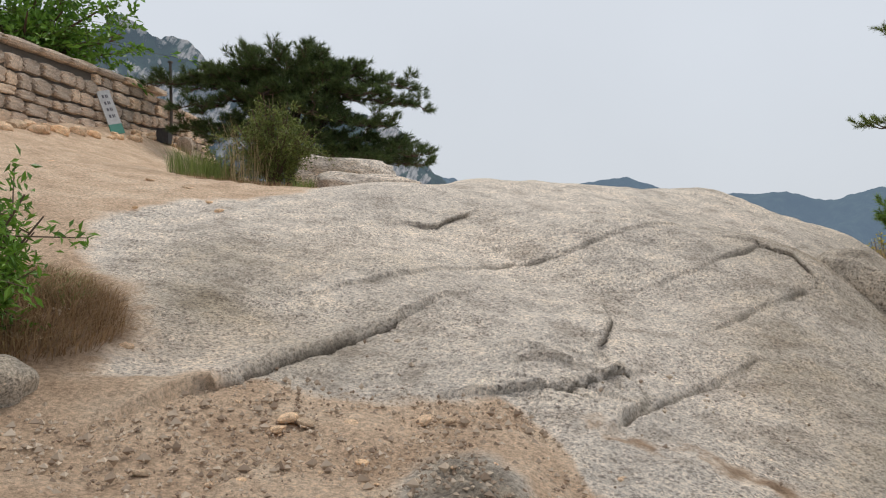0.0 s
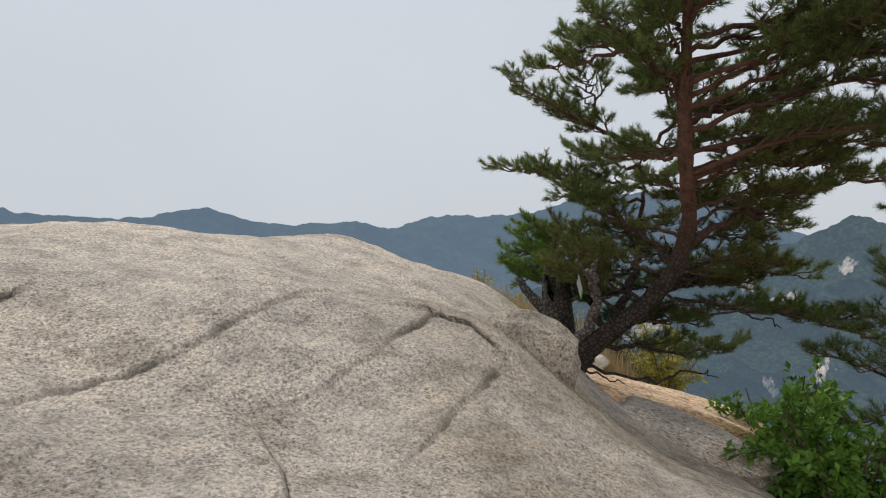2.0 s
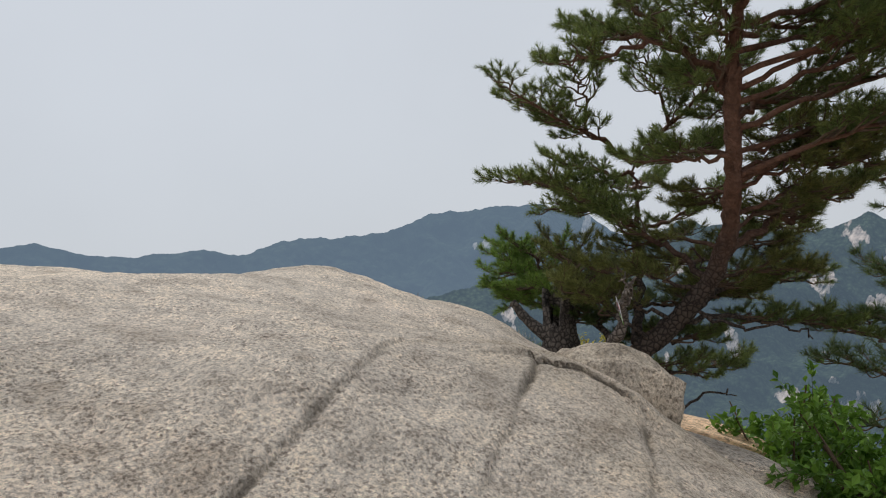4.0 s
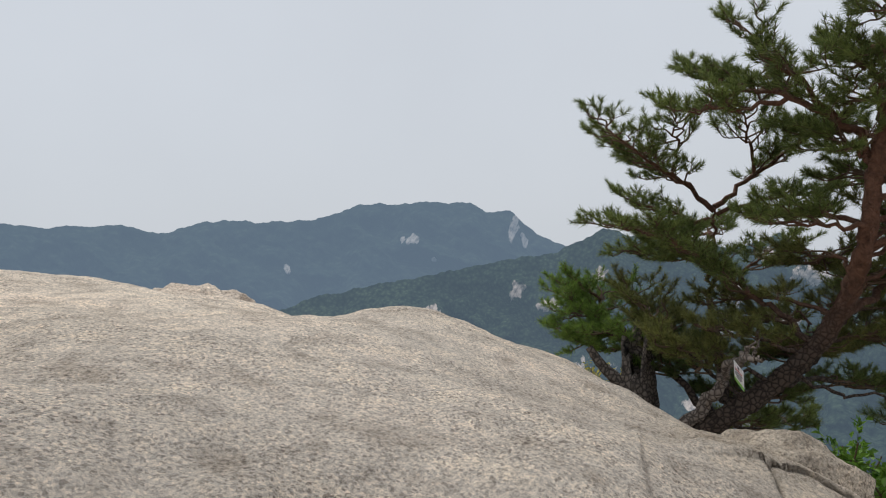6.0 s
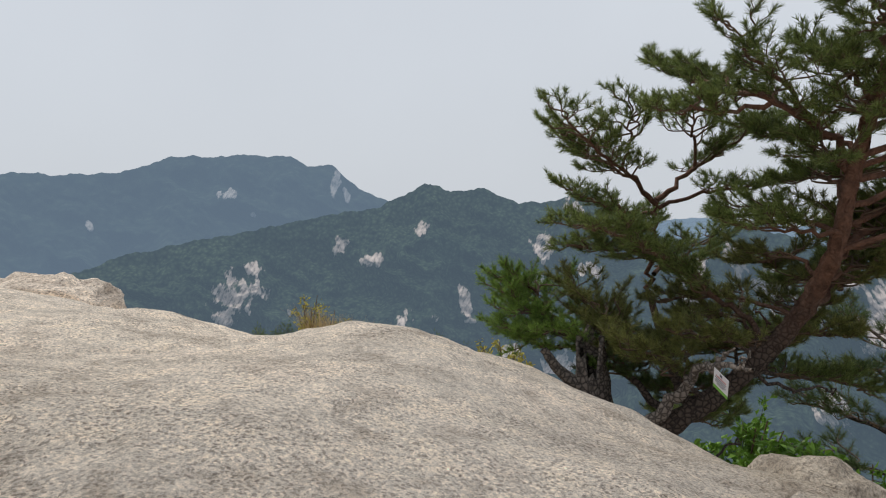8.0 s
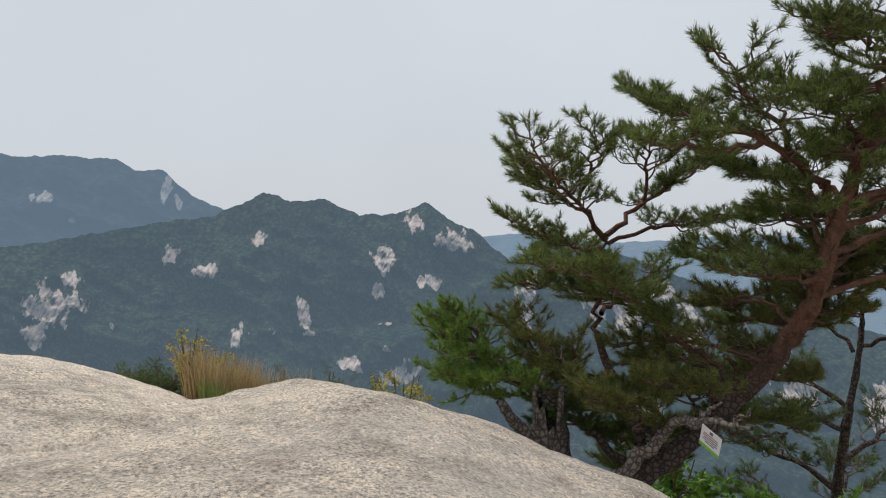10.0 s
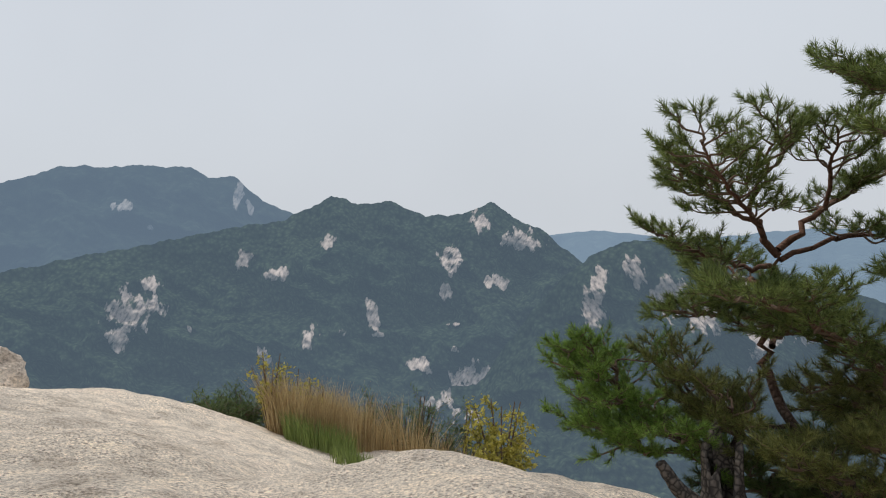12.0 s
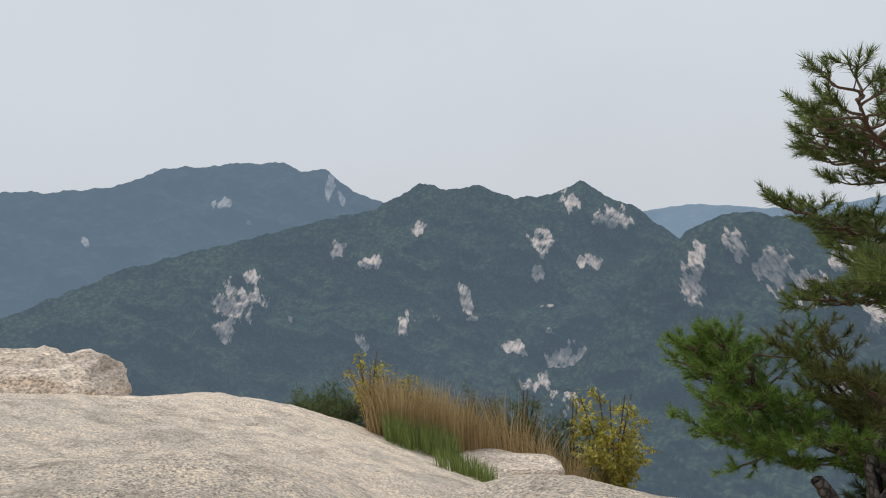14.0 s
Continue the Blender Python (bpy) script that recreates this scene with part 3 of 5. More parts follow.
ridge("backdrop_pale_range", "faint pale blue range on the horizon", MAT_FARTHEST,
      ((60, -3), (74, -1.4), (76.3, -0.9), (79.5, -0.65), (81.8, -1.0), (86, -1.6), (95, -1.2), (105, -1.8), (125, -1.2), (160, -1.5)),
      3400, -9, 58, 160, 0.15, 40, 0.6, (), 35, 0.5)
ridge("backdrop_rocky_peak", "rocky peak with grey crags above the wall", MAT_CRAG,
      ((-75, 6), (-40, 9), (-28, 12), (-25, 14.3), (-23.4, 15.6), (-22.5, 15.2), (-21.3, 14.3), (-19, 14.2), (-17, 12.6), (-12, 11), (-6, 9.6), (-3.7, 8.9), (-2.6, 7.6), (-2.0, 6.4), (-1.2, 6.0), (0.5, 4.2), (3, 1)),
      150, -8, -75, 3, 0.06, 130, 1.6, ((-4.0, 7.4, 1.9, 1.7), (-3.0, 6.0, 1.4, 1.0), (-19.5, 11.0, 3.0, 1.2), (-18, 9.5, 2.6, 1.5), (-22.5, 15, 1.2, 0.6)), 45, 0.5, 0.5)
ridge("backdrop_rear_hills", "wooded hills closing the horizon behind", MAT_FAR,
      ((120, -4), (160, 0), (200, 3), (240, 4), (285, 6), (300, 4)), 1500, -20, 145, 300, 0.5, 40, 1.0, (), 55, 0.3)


# ---------------------------------------------------------------- plant and stone builders
RNG = np.random.RandomState(7)


def unit(v):
    v = np.asarray(v, float)
    return v / (np.linalg.norm(v, axis=-1, keepdims=True) + 1e-9)


def smooth_line(points, per=6):
    """A Catmull-Rom curve through the points."""
    p = np.asarray(points, float)
    p = np.vstack([2 * p[0] - p[1], p, 2 * p[-1] - p[-2]])
    t = np.linspace(0, 1, per, endpoint=False)[:, None]
    out = [0.5 * (2 * b + (c - a) * t + (2 * a - 5 * b + 4 * c - d) * t**2 + (3 * b - a - 3 * c + d) * t**3) for a, b, c, d in zip(p[:-3], p[1:-2], p[2:-1], p[3:])]
    return np.vstack([*out, p[-2][None]])


def tube(line, radii, sides=8, knobs=0.0, rng=RNG):
    """Vertices and quads of a tapered limb with a rough skin."""
    line = np.asarray(line, float)
    ahead = unit(np.gradient(line, axis=0))
    side = unit(np.cross(ahead, (0.13, 0.31, 1.0)))
    up = np.cross(side, ahead)
    a = np.linspace(0, 2 * np.pi, sides, endpoint=False)
    r = np.asarray(radii)[:, None] * (1 + knobs * rng.uniform(-1, 1, (len(line), sides)))
    v = line[:, None] + r[..., None] * (np.cos(a)[None, :, None] * side[:, None] + np.sin(a)[None, :, None] * up[:, None])
    i = np.arange(len(line) * sides).reshape(len(line), sides)
    f = np.stack([i[:-1], np.roll(i[:-1], -1, 1), np.roll(i[1:], -1, 1), i[1:]], -1).reshape(-1, 4)
    return v.reshape(-1, 3), f


def joined(pieces):
    vs, fs, n = [], [], 0
    for v, f in pieces:
        vs.append(v)
        fs.append(f + n)
        n += len(v)
    return np.vstack(vs), np.vstack(fs)


def needle_tufts(at, way, needles, length, width, rng, brush=0.12):
    """Brushes of needles along the last stretch of each shoot: one thin blade for each needle."""
    n = len(at)
    base = np.repeat(at, needles, 0)
    d = np.repeat(unit(way), needles, 0)
    rand = unit(np.cross(d, rng.normal(size=(n * needles, 3))))
    back = rng.uniform(0, 1, (n * needles, 1))
    out = unit(d * (0.35 + 0.9 * (1 - back)) + rand * rng.uniform(0.35, 1.0, (n * needles, 1)))
    base = base - d * back * brush
    l = length * rng.uniform(0.65, 1.15, (n * needles, 1))
    w = unit(np.cross(out, rng.normal(size=(n * needles, 3)))) * width / 2
    v = np.stack([base - w, base + w, base + out * l], 1).reshape(-1, 3)
    return v, np.arange(len(v)).reshape(-1, 3)


def foliage(line, size, density, rng, first=0.3, rise=0.5, twigs=0.066):
    """Crooked side branches of a limb with upturned shoots: tubes for the wood, and the places and ways of the needle brushes."""
    pieces, at, way = [], [], []
    ahead = unit(np.gradient(line, axis=0))
    seg = np.r_[0, np.cumsum(np.linalg.norm(np.diff(line, axis=0), axis=1))]
    total = seg[-1]
    count = max(4, int(total * density))
    for k in range(count + 1):
        s = total * (first + (1 - first) * (k + rng.uniform(-0.3, 0.3)) / count)
        s = min(max(s, 0), total)
        p = np.array([np.interp(s, seg, line[:, c]) for c in range(3)])
        a = np.array([np.interp(s, seg, ahead[:, c]) for c in range(3)])
        side = unit(np.cross(a, (0, 0, 1))) * (1 if k % 2 else -1)
        out = unit(side * rng.uniform(0.5, 1.1) + a * rng.uniform(0.2, 0.9) + np.array([0, 0, 1]) * rng.uniform(-0.12, 0.34))
        if k >= count - 1:
            out = unit(a + 0.2 * rng.normal(size=3))
        reach = size * rng.uniform(0.45, 1.15) * (1.1 - 0.55 * s / total)
        kink = 0.16 * reach * rng.normal(size=3) * np.array([1, 1, 0.5])
        end = p + out * reach + np.array([0, 0, 0.10 * reach])
        shoot = smooth_line([p, p + out * reach * 0.35 + kink, p + out * reach * 0.7 - 0.5 * kink, end], 4)
        pieces.append(tube(shoot, np.linspace(0.014, 0.005, len(shoot)), 5, 0.12, rng))
        m = max(3, int(reach / twigs))
        for j in range(m):
            f = 0.38 + 0.62 * (j + 0.5) / m
            q = shoot[min(len(shoot) - 1, int(f * len(shoot)))]
            turn = unit(np.cross(out, (0, 0, 1))) * (1 if j % 2 else -1)
            o = unit(out * rng.uniform(0.3, 1.0) + turn * rng.uniform(0.3, 1.0) + np.array([0, 0, rng.uniform(-0.05, 0.45)]))
            mid = q + o * rng.uniform(0.05, 0.17) * (0.6 + 0.4 * size)
            up = unit(o + np.array([0, 0, rise * rng.uniform(0.4, 1.6)]))
            tip = mid + up * rng.uniform(0.06, 0.12)
            pieces.append(tube(np.array([q, mid, tip]), [0.006, 0.005, 0.003], 3, 0, rng))
            at.append(tip)
            way.append(up)
            if rng.rand() < 0.6:
                o2 = unit(o + 0.7 * rng.normal(size=3) * np.array([1, 1, 0.4]) + np.array([0, 0, 0.3]))
                at.append(mid + o2 * 0.11)
                way.append(o2)
                pieces.append(tube(np.array([mid, mid + o2 * 0.1]), [0.004, 0.003], 3, 0, rng))
        at.append(end + unit(out + np.array([0, 0, 0.4])) * 0.08)
        way.append(unit(out + np.array([0, 0, 0.4])))
    return pieces, np.array(at), np.array(way)


def pine(name, label, at, trunk, radii, limbs, mats, size=0.6, density=7.5, needles=26, length=0.10, width=0.0055, seed=1, upper=(1.6, 2.6)):
    """A pine: trunk, limbs and the needles that each limb carries. Points are given from its foot."""
    rng = np.random.RandomState(seed)
    bark, twig, green = mats
    tree = thing(name, at, label, "tree")
    line = smooth_line(trunk, 7)
    r = np.interp(np.linspace(0, 1, len(line)), np.linspace(0, 1, len(radii)), radii)
    v, f = tube(line, r, 14, 0.09, rng)
    v = v + 0.02 * rng.normal(size=v.shape) * (r.max() / 0.25)
    me = mesh_from("trunk", v, f, bark, True)
    add_field(me, "upper", smooth_step(upper[0], upper[1], v[:, 2]))
    part("trunk", me, tree)
    for pts, r0, leafy, *own in limbs:
        line = smooth_line(pts, 6)
        line[1:-1] += 0.025 * rng.normal(size=line[1:-1].shape)
        v, f = tube(line, np.linspace(r0, max(0.007, 0.18 * r0), len(line)), 8, 0.12, rng)
        me = mesh_from("limb", v, f, own[0] if own and not leafy else bark, True)
        add_field(me, "upper", smooth_step(upper[0], upper[1], v[:, 2]))
        limb = part("limb", me, tree)
        if not leafy:
            continue
        pieces, places, ways = foliage(line, size * leafy, density, rng)
        v, f = joined(pieces)
        part("twig_spray", mesh_from("twig_spray", v, f, twig), limb)
        v, f = needle_tufts(places, ways, needles, length, width, rng)
        part("needle_foliage", mesh_from("needle_foliage", v, f, own[0] if own else green), limb, "dense brushes of green needles")
    return tree


def leaf_blades(at, way, size, rng, slim=0.45):
    """One folded leaf for each place."""
    n = len(at)
    d = unit(way + 0.7 * rng.normal(size=(n, 3)))
    s = unit(np.cross(d, rng.normal(size=(n, 3)) + np.array([0, 0, 1.2])))
    up = np.cross(s, d)
    l = size * rng.uniform(0.6, 1.15, (n, 1))
    tip, mid = at + d * l - up * 0.12 * l, at + d * l * 0.5
    v = np.stack([at, mid + s * l * slim * 0.5 + up * 0.06 * l, tip, mid - s * l * slim * 0.5 + up * 0.06 * l], 1).reshape(-1, 3)
    return v, np.arange(len(v)).reshape(-1, 4)


def shrub(name, label, at, spread, tall, stems, leaves, leaf_size, mat, seed, slim=0.45, category="shrub", droop=0.0, trunk=0.0, clumps=9):
    """A leafy bush: branching stems, and leaves in clumps round their ends."""
    rng = np.random.RandomState(seed)
    bush = thing(name, at, label, category)
    pieces, ends = [], []
    base = np.array([0, 0, -0.1])
    if trunk:
        top = np.array([0.1 * tall, 0, trunk])
        ln = smooth_line([base, (0.03 * tall, 0.02, trunk * 0.5), top], 4)
        pieces.append(tube(ln, np.linspace(0.05, 0.035, len(ln)) * max(1, tall / 2), 7, 0.1, rng))
        base = top
    for k in range(stems):
        a = 2 * np.pi * (k + rng.uniform(-0.3, 0.3)) / stems
        out = np.array([np.cos(a) * spread[0], np.sin(a) * spread[1], 0]) * np.sqrt(rng.uniform(0.15, 1.0))
        h = (tall - base[2]) * rng.uniform(0.62, 1.0) * (1 - 0.35 * (np.linalg.norm(out) / max(spread)) ** 2)
        ln = smooth_line([base, base + out * 0.35 + (0, 0, h * 0.5), base + out + (0, 0, h - droop * np.linalg.norm(out))], 5)
        pieces.append(tube(ln, np.linspace(0.018, 0.005, len(ln)) * max(1, tall / 1.4), 5, 0.1, rng))
        for j in range(clumps):
            q = ln[int(rng.uniform(0.35, 1) * (len(ln) - 1))]
            e = q + rng.normal(size=3) * np.array([1, 1, 0.7]) * 0.16 * (spread[0] + spread[1])
            pieces.append(tube(np.array([q, e]), [0.006, 0.003], 3, 0, rng))
            ends.append((q, e))
    v, f = joined(pieces)
    part("stem", mesh_from("stem", v, f, MAT_TWIG), bush)
    q = np.array([a for a, b in ends])
    e = np.array([b for a, b in ends])
    pick = rng.randint(0, len(e), leaves)
    t = rng.uniform(0.25, 1.05, (leaves, 1))
    at_ = q[pick] * (1 - t) + e[pick] * t + 0.045 * rng.normal(size=(leaves, 3))
    v, f = leaf_blades(at_, e[pick] - q[pick] + np.array([0, 0, 0.1]), leaf_size, rng, slim)
    part("leaf_foliage", mesh_from("leaf_foliage", v, f, mat), bush)
    return bush


def grass(name, label, at, radius, blades, tall, mat, seed, lean=0.35, width=0.008, bent=0.35, ground_follow=True):
    """A tussock of long bent blades."""
    rng = np.random.RandomState(seed)
    r = np.sqrt(rng.uniform(0, 1, blades))
    a = rng.uniform(0, 2 * np.pi, blades)
    x, y = r * np.cos(a) * radius[0], r * np.sin(a) * radius[1]
    z = height(x + at[0], y + at[1]) - at[2] - 0.03 if ground_follow else np.zeros(blades)
    base = np.stack([x, y, z], -1)
    h = tall * rng.uniform(0.45, 1.0, (blades, 1))
    d = np.stack([np.cos(a) * r, np.sin(a) * r, np.zeros(blades)], -1) * lean * 0.6 + 0.45 * rng.normal(size=(blades, 3)) * lean * np.array([1, 1, 0])
    mid = base + h * np.array([0, 0, 0.55]) + d * h * 0.35
    tip = base + h * np.array([0, 0, 1.0 - 0.25 * bent]) + d * h * (1 + bent)
    w = unit(np.cross(d + 1e-3, (0, 0, 1)) + 0.3 * rng.normal(size=(blades, 3)) * np.array([1, 1, 0])) * width / 2
    v = np.stack([base - w, base + w, mid + w * 0.8, mid - w * 0.8, tip], 1).reshape(-1, 3)
    i = np.arange(blades)[:, None] * 5
    f = np.vstack([i + [0, 1, 2], i + [0, 2, 3], i + [3, 2, 4]])
    ob = new(name, mesh_from(name, v, f, mat))
    ob.location = at
    return tagged(ob, label, "grass", kind="stuff")


def stone_mesh(name, seed, rough=0.16, detail=3, mat=None, flat=0.0, blocky=0.55):
    """A rounded block with worn faces, about one unit across."""
    bm = bmesh.new()
    bmesh.ops.create_icosphere(bm, subdivisions=detail, radius=0.5)
    for v in bm.verts:
        c = v.co.normalized()
        big = max(abs(c.x), abs(c.y), abs(c.z))
        c = c * (0.5 * (1 - blocky) + blocky * 0.43 / big)
        q = Vector((seed * 7.1, seed * 3.3, seed * 1.7))
        c = c * (1 + rough * noise.noise(c * 2.6 + q) + 0.35 * rough * noise.noise(c * 7 + q) + 0.15 * rough * noise.noise(c * 17 + q))
        if flat and c.z < -flat:
            c.z = -flat
        v.co = c
    for f in bm.faces:
        f.smooth = blocky < 0.5
    me = bpy.data.meshes.new(name)
    bm.to_mesh(me)
    bm.free()
    me.materials.append(mat or MAT_ROCK)
    return me


def boulder(name, label, at, size, turn, seed, rough=0.3, detail=5, blocky=0.4, mat=None):
    ob = new(name, stone_mesh(name, seed, rough, detail, mat or MAT_ROCK, 0, min(blocky, 0.49)))
    ob.matrix_world = pose(*at, *turn) @ Matrix.Diagonal((*size, 1))
    return tagged(ob, label, "boulder")


# ---------------------------------------------------------------- the old pine on the edge of the dome
FOOT = (7.3, 10.9, 0.3)


def off(*p):
    """From world places to places about the old pine's foot."""
    return [tuple(c - o for c, o in zip(q, FOOT)) for q in p]


pine_trunk = off((7.05, 10.8, 0.2), (7.15, 10.4, 0.75), (7.38, 9.65, 1.3), (7.5, 9.05, 1.85), (7.3, 8.62, 2.45), (7.0, 8.36, 3.05), (6.85, 8.2, 3.75), (6.7, 8.0, 4.4), (6.5, 7.75, 5.1), (6.35, 7.6, 5.9), (6.35, 7.5, 6.7))
pine_limbs = [
    # the second stem and its open boughs
    (off((7.3, 9.95, 1.05), (7.9, 10.3, 1.6), (8.55, 10.65, 2.3), (8.62, 10.6, 3.0), (8.54, 10.52, 3.6)), 0.075, 0.0),
    (off((8.56, 10.54, 3.4), (8.5, 11.0, 3.5), (8.4, 11.4, 3.65), (8.3, 11.78, 3.86)), 0.03, 0.62),
    (off((8.54, 10.52, 3.55), (8.15, 10.7, 3.9), (7.5, 10.95, 4.2), (6.8, 11.16, 4.62)), 0.04, 0.8),
    (off((7.9, 10.78, 4.02), (7.75, 10.65, 4.4), (7.45, 10.55, 4.72)), 0.025, 0.75),
    (off((8.2, 10.68, 3.85), (8.0, 11.1, 4.15), (7.7, 11.4, 4.4)), 0.025, 0.75),
    (off((8.54, 10.52, 3.6), (8.8, 10.1, 3.98), (8.85, 9.6, 4.3), (8.8, 9.0, 4.55)), 0.04, 0.85),
    (off((8.8, 10.05, 4.0), (8.5, 10.0, 4.45), (8.2, 9.9, 4.8)), 0.028, 0.75),
    (off((8.56, 10.5, 3.5), (9.0, 9.9, 3.7), (9.3, 9.2, 3.78), (9.5, 8.5, 3.85)), 0.03, 0.7),
    (off((8.6, 10.6, 2.9), (8.3, 11.1, 2.95), (7.9, 11.5, 3.05)), 0.03, 0.8),
    (off((8.62, 10.6, 3.1), (8.0, 10.75, 3.2), (7.2, 10.9, 3.3)), 0.03, 0.85),
    (off((8.6, 10.6, 2.6), (9.2, 10.4, 2.75), (9.8, 10.0, 3.1)), 0.035, 0.85),
    (off((8.6, 10.6, 3.2), (9.2, 10.9, 3.3), (9.8, 11.2, 3.45)), 0.03, 0.85),
    # the low fresh green bough beside the snag
    (off((7.35, 10.1, 0.95), (7.75, 11.1, 1.6), (8.1, 11.8, 2.0), (8.3, 12.25, 2.25)), 0.055, 1.0, MAT_NEEDLE_FRESH),
    (off((8.0, 11.7, 1.9), (7.85, 12.05, 1.85), (7.8, 12.42, 1.9)), 0.035, 0.95, MAT_NEEDLE_FRESH),
    (off((7.75, 11.1, 1.6), (7.4, 11.6, 1.95), (7.3, 12.1, 2.0)), 0.03, 0.8, MAT_NEEDLE_FRESH),
    (off((8.05, 11.9, 2.0), (8.5, 12.3, 2.3), (8.6, 12.5, 2.45)), 0.03, 0.9, MAT_NEEDLE_FRESH),
    (off((8.1, 12.0, 2.0), (7.95, 12.3, 2.25), (7.8, 12.5, 2.45)), 0.03, 0.8, MAT_NEEDLE_FRESH),
    (off((7.8, 11.2, 1.7), (8.2, 11.4, 2.2), (8.3, 11.7, 2.5)), 0.03, 0.85, MAT_NEEDLE_OLIVE),
    (off((7.7, 11.0, 1.6), (7.6, 11.0, 2.1), (7.7, 11.3, 2.4)), 0.03, 0.8, MAT_NEEDLE_OLIVE),
    (off((7.9, 10.3, 1.6), (7.8, 10.9, 1.9), (8.2, 11.2, 2.0)), 0.03, 0.85, MAT_NEEDLE_OLIVE),
    (off((8.0, 11.8, 1.95), (7.65, 12.0, 2.15), (7.5, 12.25, 2.2)), 0.025, 0.85, MAT_NEEDLE_FRESH),
    (off((8.1, 12.0, 2.0), (8.2, 12.2, 2.4), (8.05, 12.4, 2.6)), 0.025, 0.8, MAT_NEEDLE_FRESH),
    (off((7.8, 11.3, 1.7), (7.6, 11.8, 1.75), (7.55, 12.05, 1.8)), 0.025, 0.85, MAT_NEEDLE_FRESH),
    # boughs of the trunk's bend
    (off((7.5, 9.05, 1.9), (7.35, 9.45, 2.3), (7.2, 9.95, 2.75), (6.9, 10.5, 3.15), (6.48, 10.92, 3.34)), 0.04, 0.85),
    (off((7.25, 9.8, 2.65), (7.5, 10.2, 2.85), (7.6, 10.7, 2.95)), 0.028, 0.8),
    (off((7.5, 9.05, 1.95), (7.45, 9.1, 2.15), (7.5, 9.2, 2.3)), 0.02, 0.0),
    (off((7.4, 8.8, 2.15), (7.9, 8.5, 2.4), (8.7, 8.25, 2.7), (9.7, 7.95, 2.9), (10.5, 7.5, 2.85)), 0.055, 0.85),
    (off((7.08, 8.42, 2.9), (7.8, 8.05, 3.15), (8.8, 7.6, 3.3), (9.8, 7.1, 3.2)), 0.05, 0.85),
    (off((8.3, 8.4, 2.55), (8.9, 8.8, 2.5), (9.6, 9.0, 2.4)), 0.03, 0.9),
    (off((8.5, 7.7, 3.25), (8.9, 7.1, 3.5), (9.2, 6.4, 3.5)), 0.03, 0.9),
    (off((7.5, 9.2, 1.7), (8.2, 9.3, 1.75), (9.0, 9.2, 1.8), (9.8, 8.9, 1.7)), 0.04, 0.95),
    (off((7.42, 9.5, 1.45), (8.2, 9.2, 1.4), (9.2, 8.7, 1.2), (10.1, 8.1, 0.85)), 0.04, 0.8),
    (off((7.2, 10.2, 0.85), (8.0, 10.2, 0.75), (8.8, 10.1, 0.62), (9.5, 9.9, 0.7)), 0.04, 0.8),
    (off((7.3, 9.8, 1.2), (8.0, 9.9, 1.15), (8.7, 9.8, 1.1)), 0.03, 0.85),
    (off((6.95, 8.3, 3.2), (7.3, 8.9, 3.35), (7.9, 9.5, 3.4)), 0.035, 0.85),
    (off((6.9, 8.25, 3.45), (7.5, 8.4, 3.7), (8.2, 8.6, 3.85)), 0.035, 0.85),
    (off((6.95, 8.3, 3.15), (6.75, 8.75, 3.2), (6.6, 9.3, 3.3)), 0.03, 0.7),
    (off((7.3, 9.8, 1.2), (6.95, 10.1, 1.7), (6.8, 10.5, 1.95)), 0.028, 0.7, MAT_NEEDLE_OLIVE),
    (off((7.48, 9.15, 1.75), (7.05, 9.5, 2.0), (6.75, 9.95, 2.1)), 0.028, 0.75, MAT_NEEDLE_OLIVE),
    (off((7.4, 9.5, 1.45), (7.2, 10.1, 1.75), (7.3, 10.7, 1.85)), 0.028, 0.75, MAT_NEEDLE_OLIVE),
    (off((7.9, 10.3, 1.6), (7.75, 10.7, 1.5), (7.6, 11.1, 1.5)), 0.025, 0.75, MAT_NEEDLE_DARK),
    (off((7.9, 10.3, 1.6), (8.3, 10.2, 1.6), (8.8, 9.9, 1.6)), 0.025, 0.8, MAT_NEEDLE_DARK),
    (off((8.2, 10.45, 1.9), (8.4, 10.9, 1.8), (8.6, 11.3, 1.75)), 0.025, 0.8, MAT_NEEDLE_DARK),
    (off((7.3, 9.9, 1.1), (7.9, 10.2, 1.15), (8.3, 10.6, 1.1)), 0.025, 0.8, MAT_NEEDLE_DARK),
    # the fork below the crown
    (off((6.85, 8.2, 3.75), (6.72, 8.45, 4.2), (6.54, 8.93, 4.54), (6.85, 9.6, 4.85), (7.15, 10.02, 5.1)), 0.05, 0.8),
    (off((6.7, 8.5, 4.25), (6.45, 8.9, 4.8), (6.3, 9.3, 5.3)), 0.035, 0.8),
    (off((6.56, 8.9, 4.5), (6.35, 9.4, 4.45), (6.3, 9.9, 4.5)), 0.03, 0.7),
    (off((6.7, 9.3, 4.7), (7.1, 9.4, 4.9), (7.6, 9.6, 5.0)), 0.03, 0.8),
]


def leader_at(z):
    zs = (2.45, 3.05, 3.75, 4.4, 5.1, 5.9, 6.7)
    return np.interp(z, zs, (7.3, 7.0, 6.85, 6.7, 6.5, 6.35, 6.35)), np.interp(z, zs, (8.62, 8.36, 8.2, 8.0, 7.75, 7.6, 7.5))


# boughs all round the leader, the longest away from the rock; then the shaded ones behind the bend
bough_rng = random.Random(4)
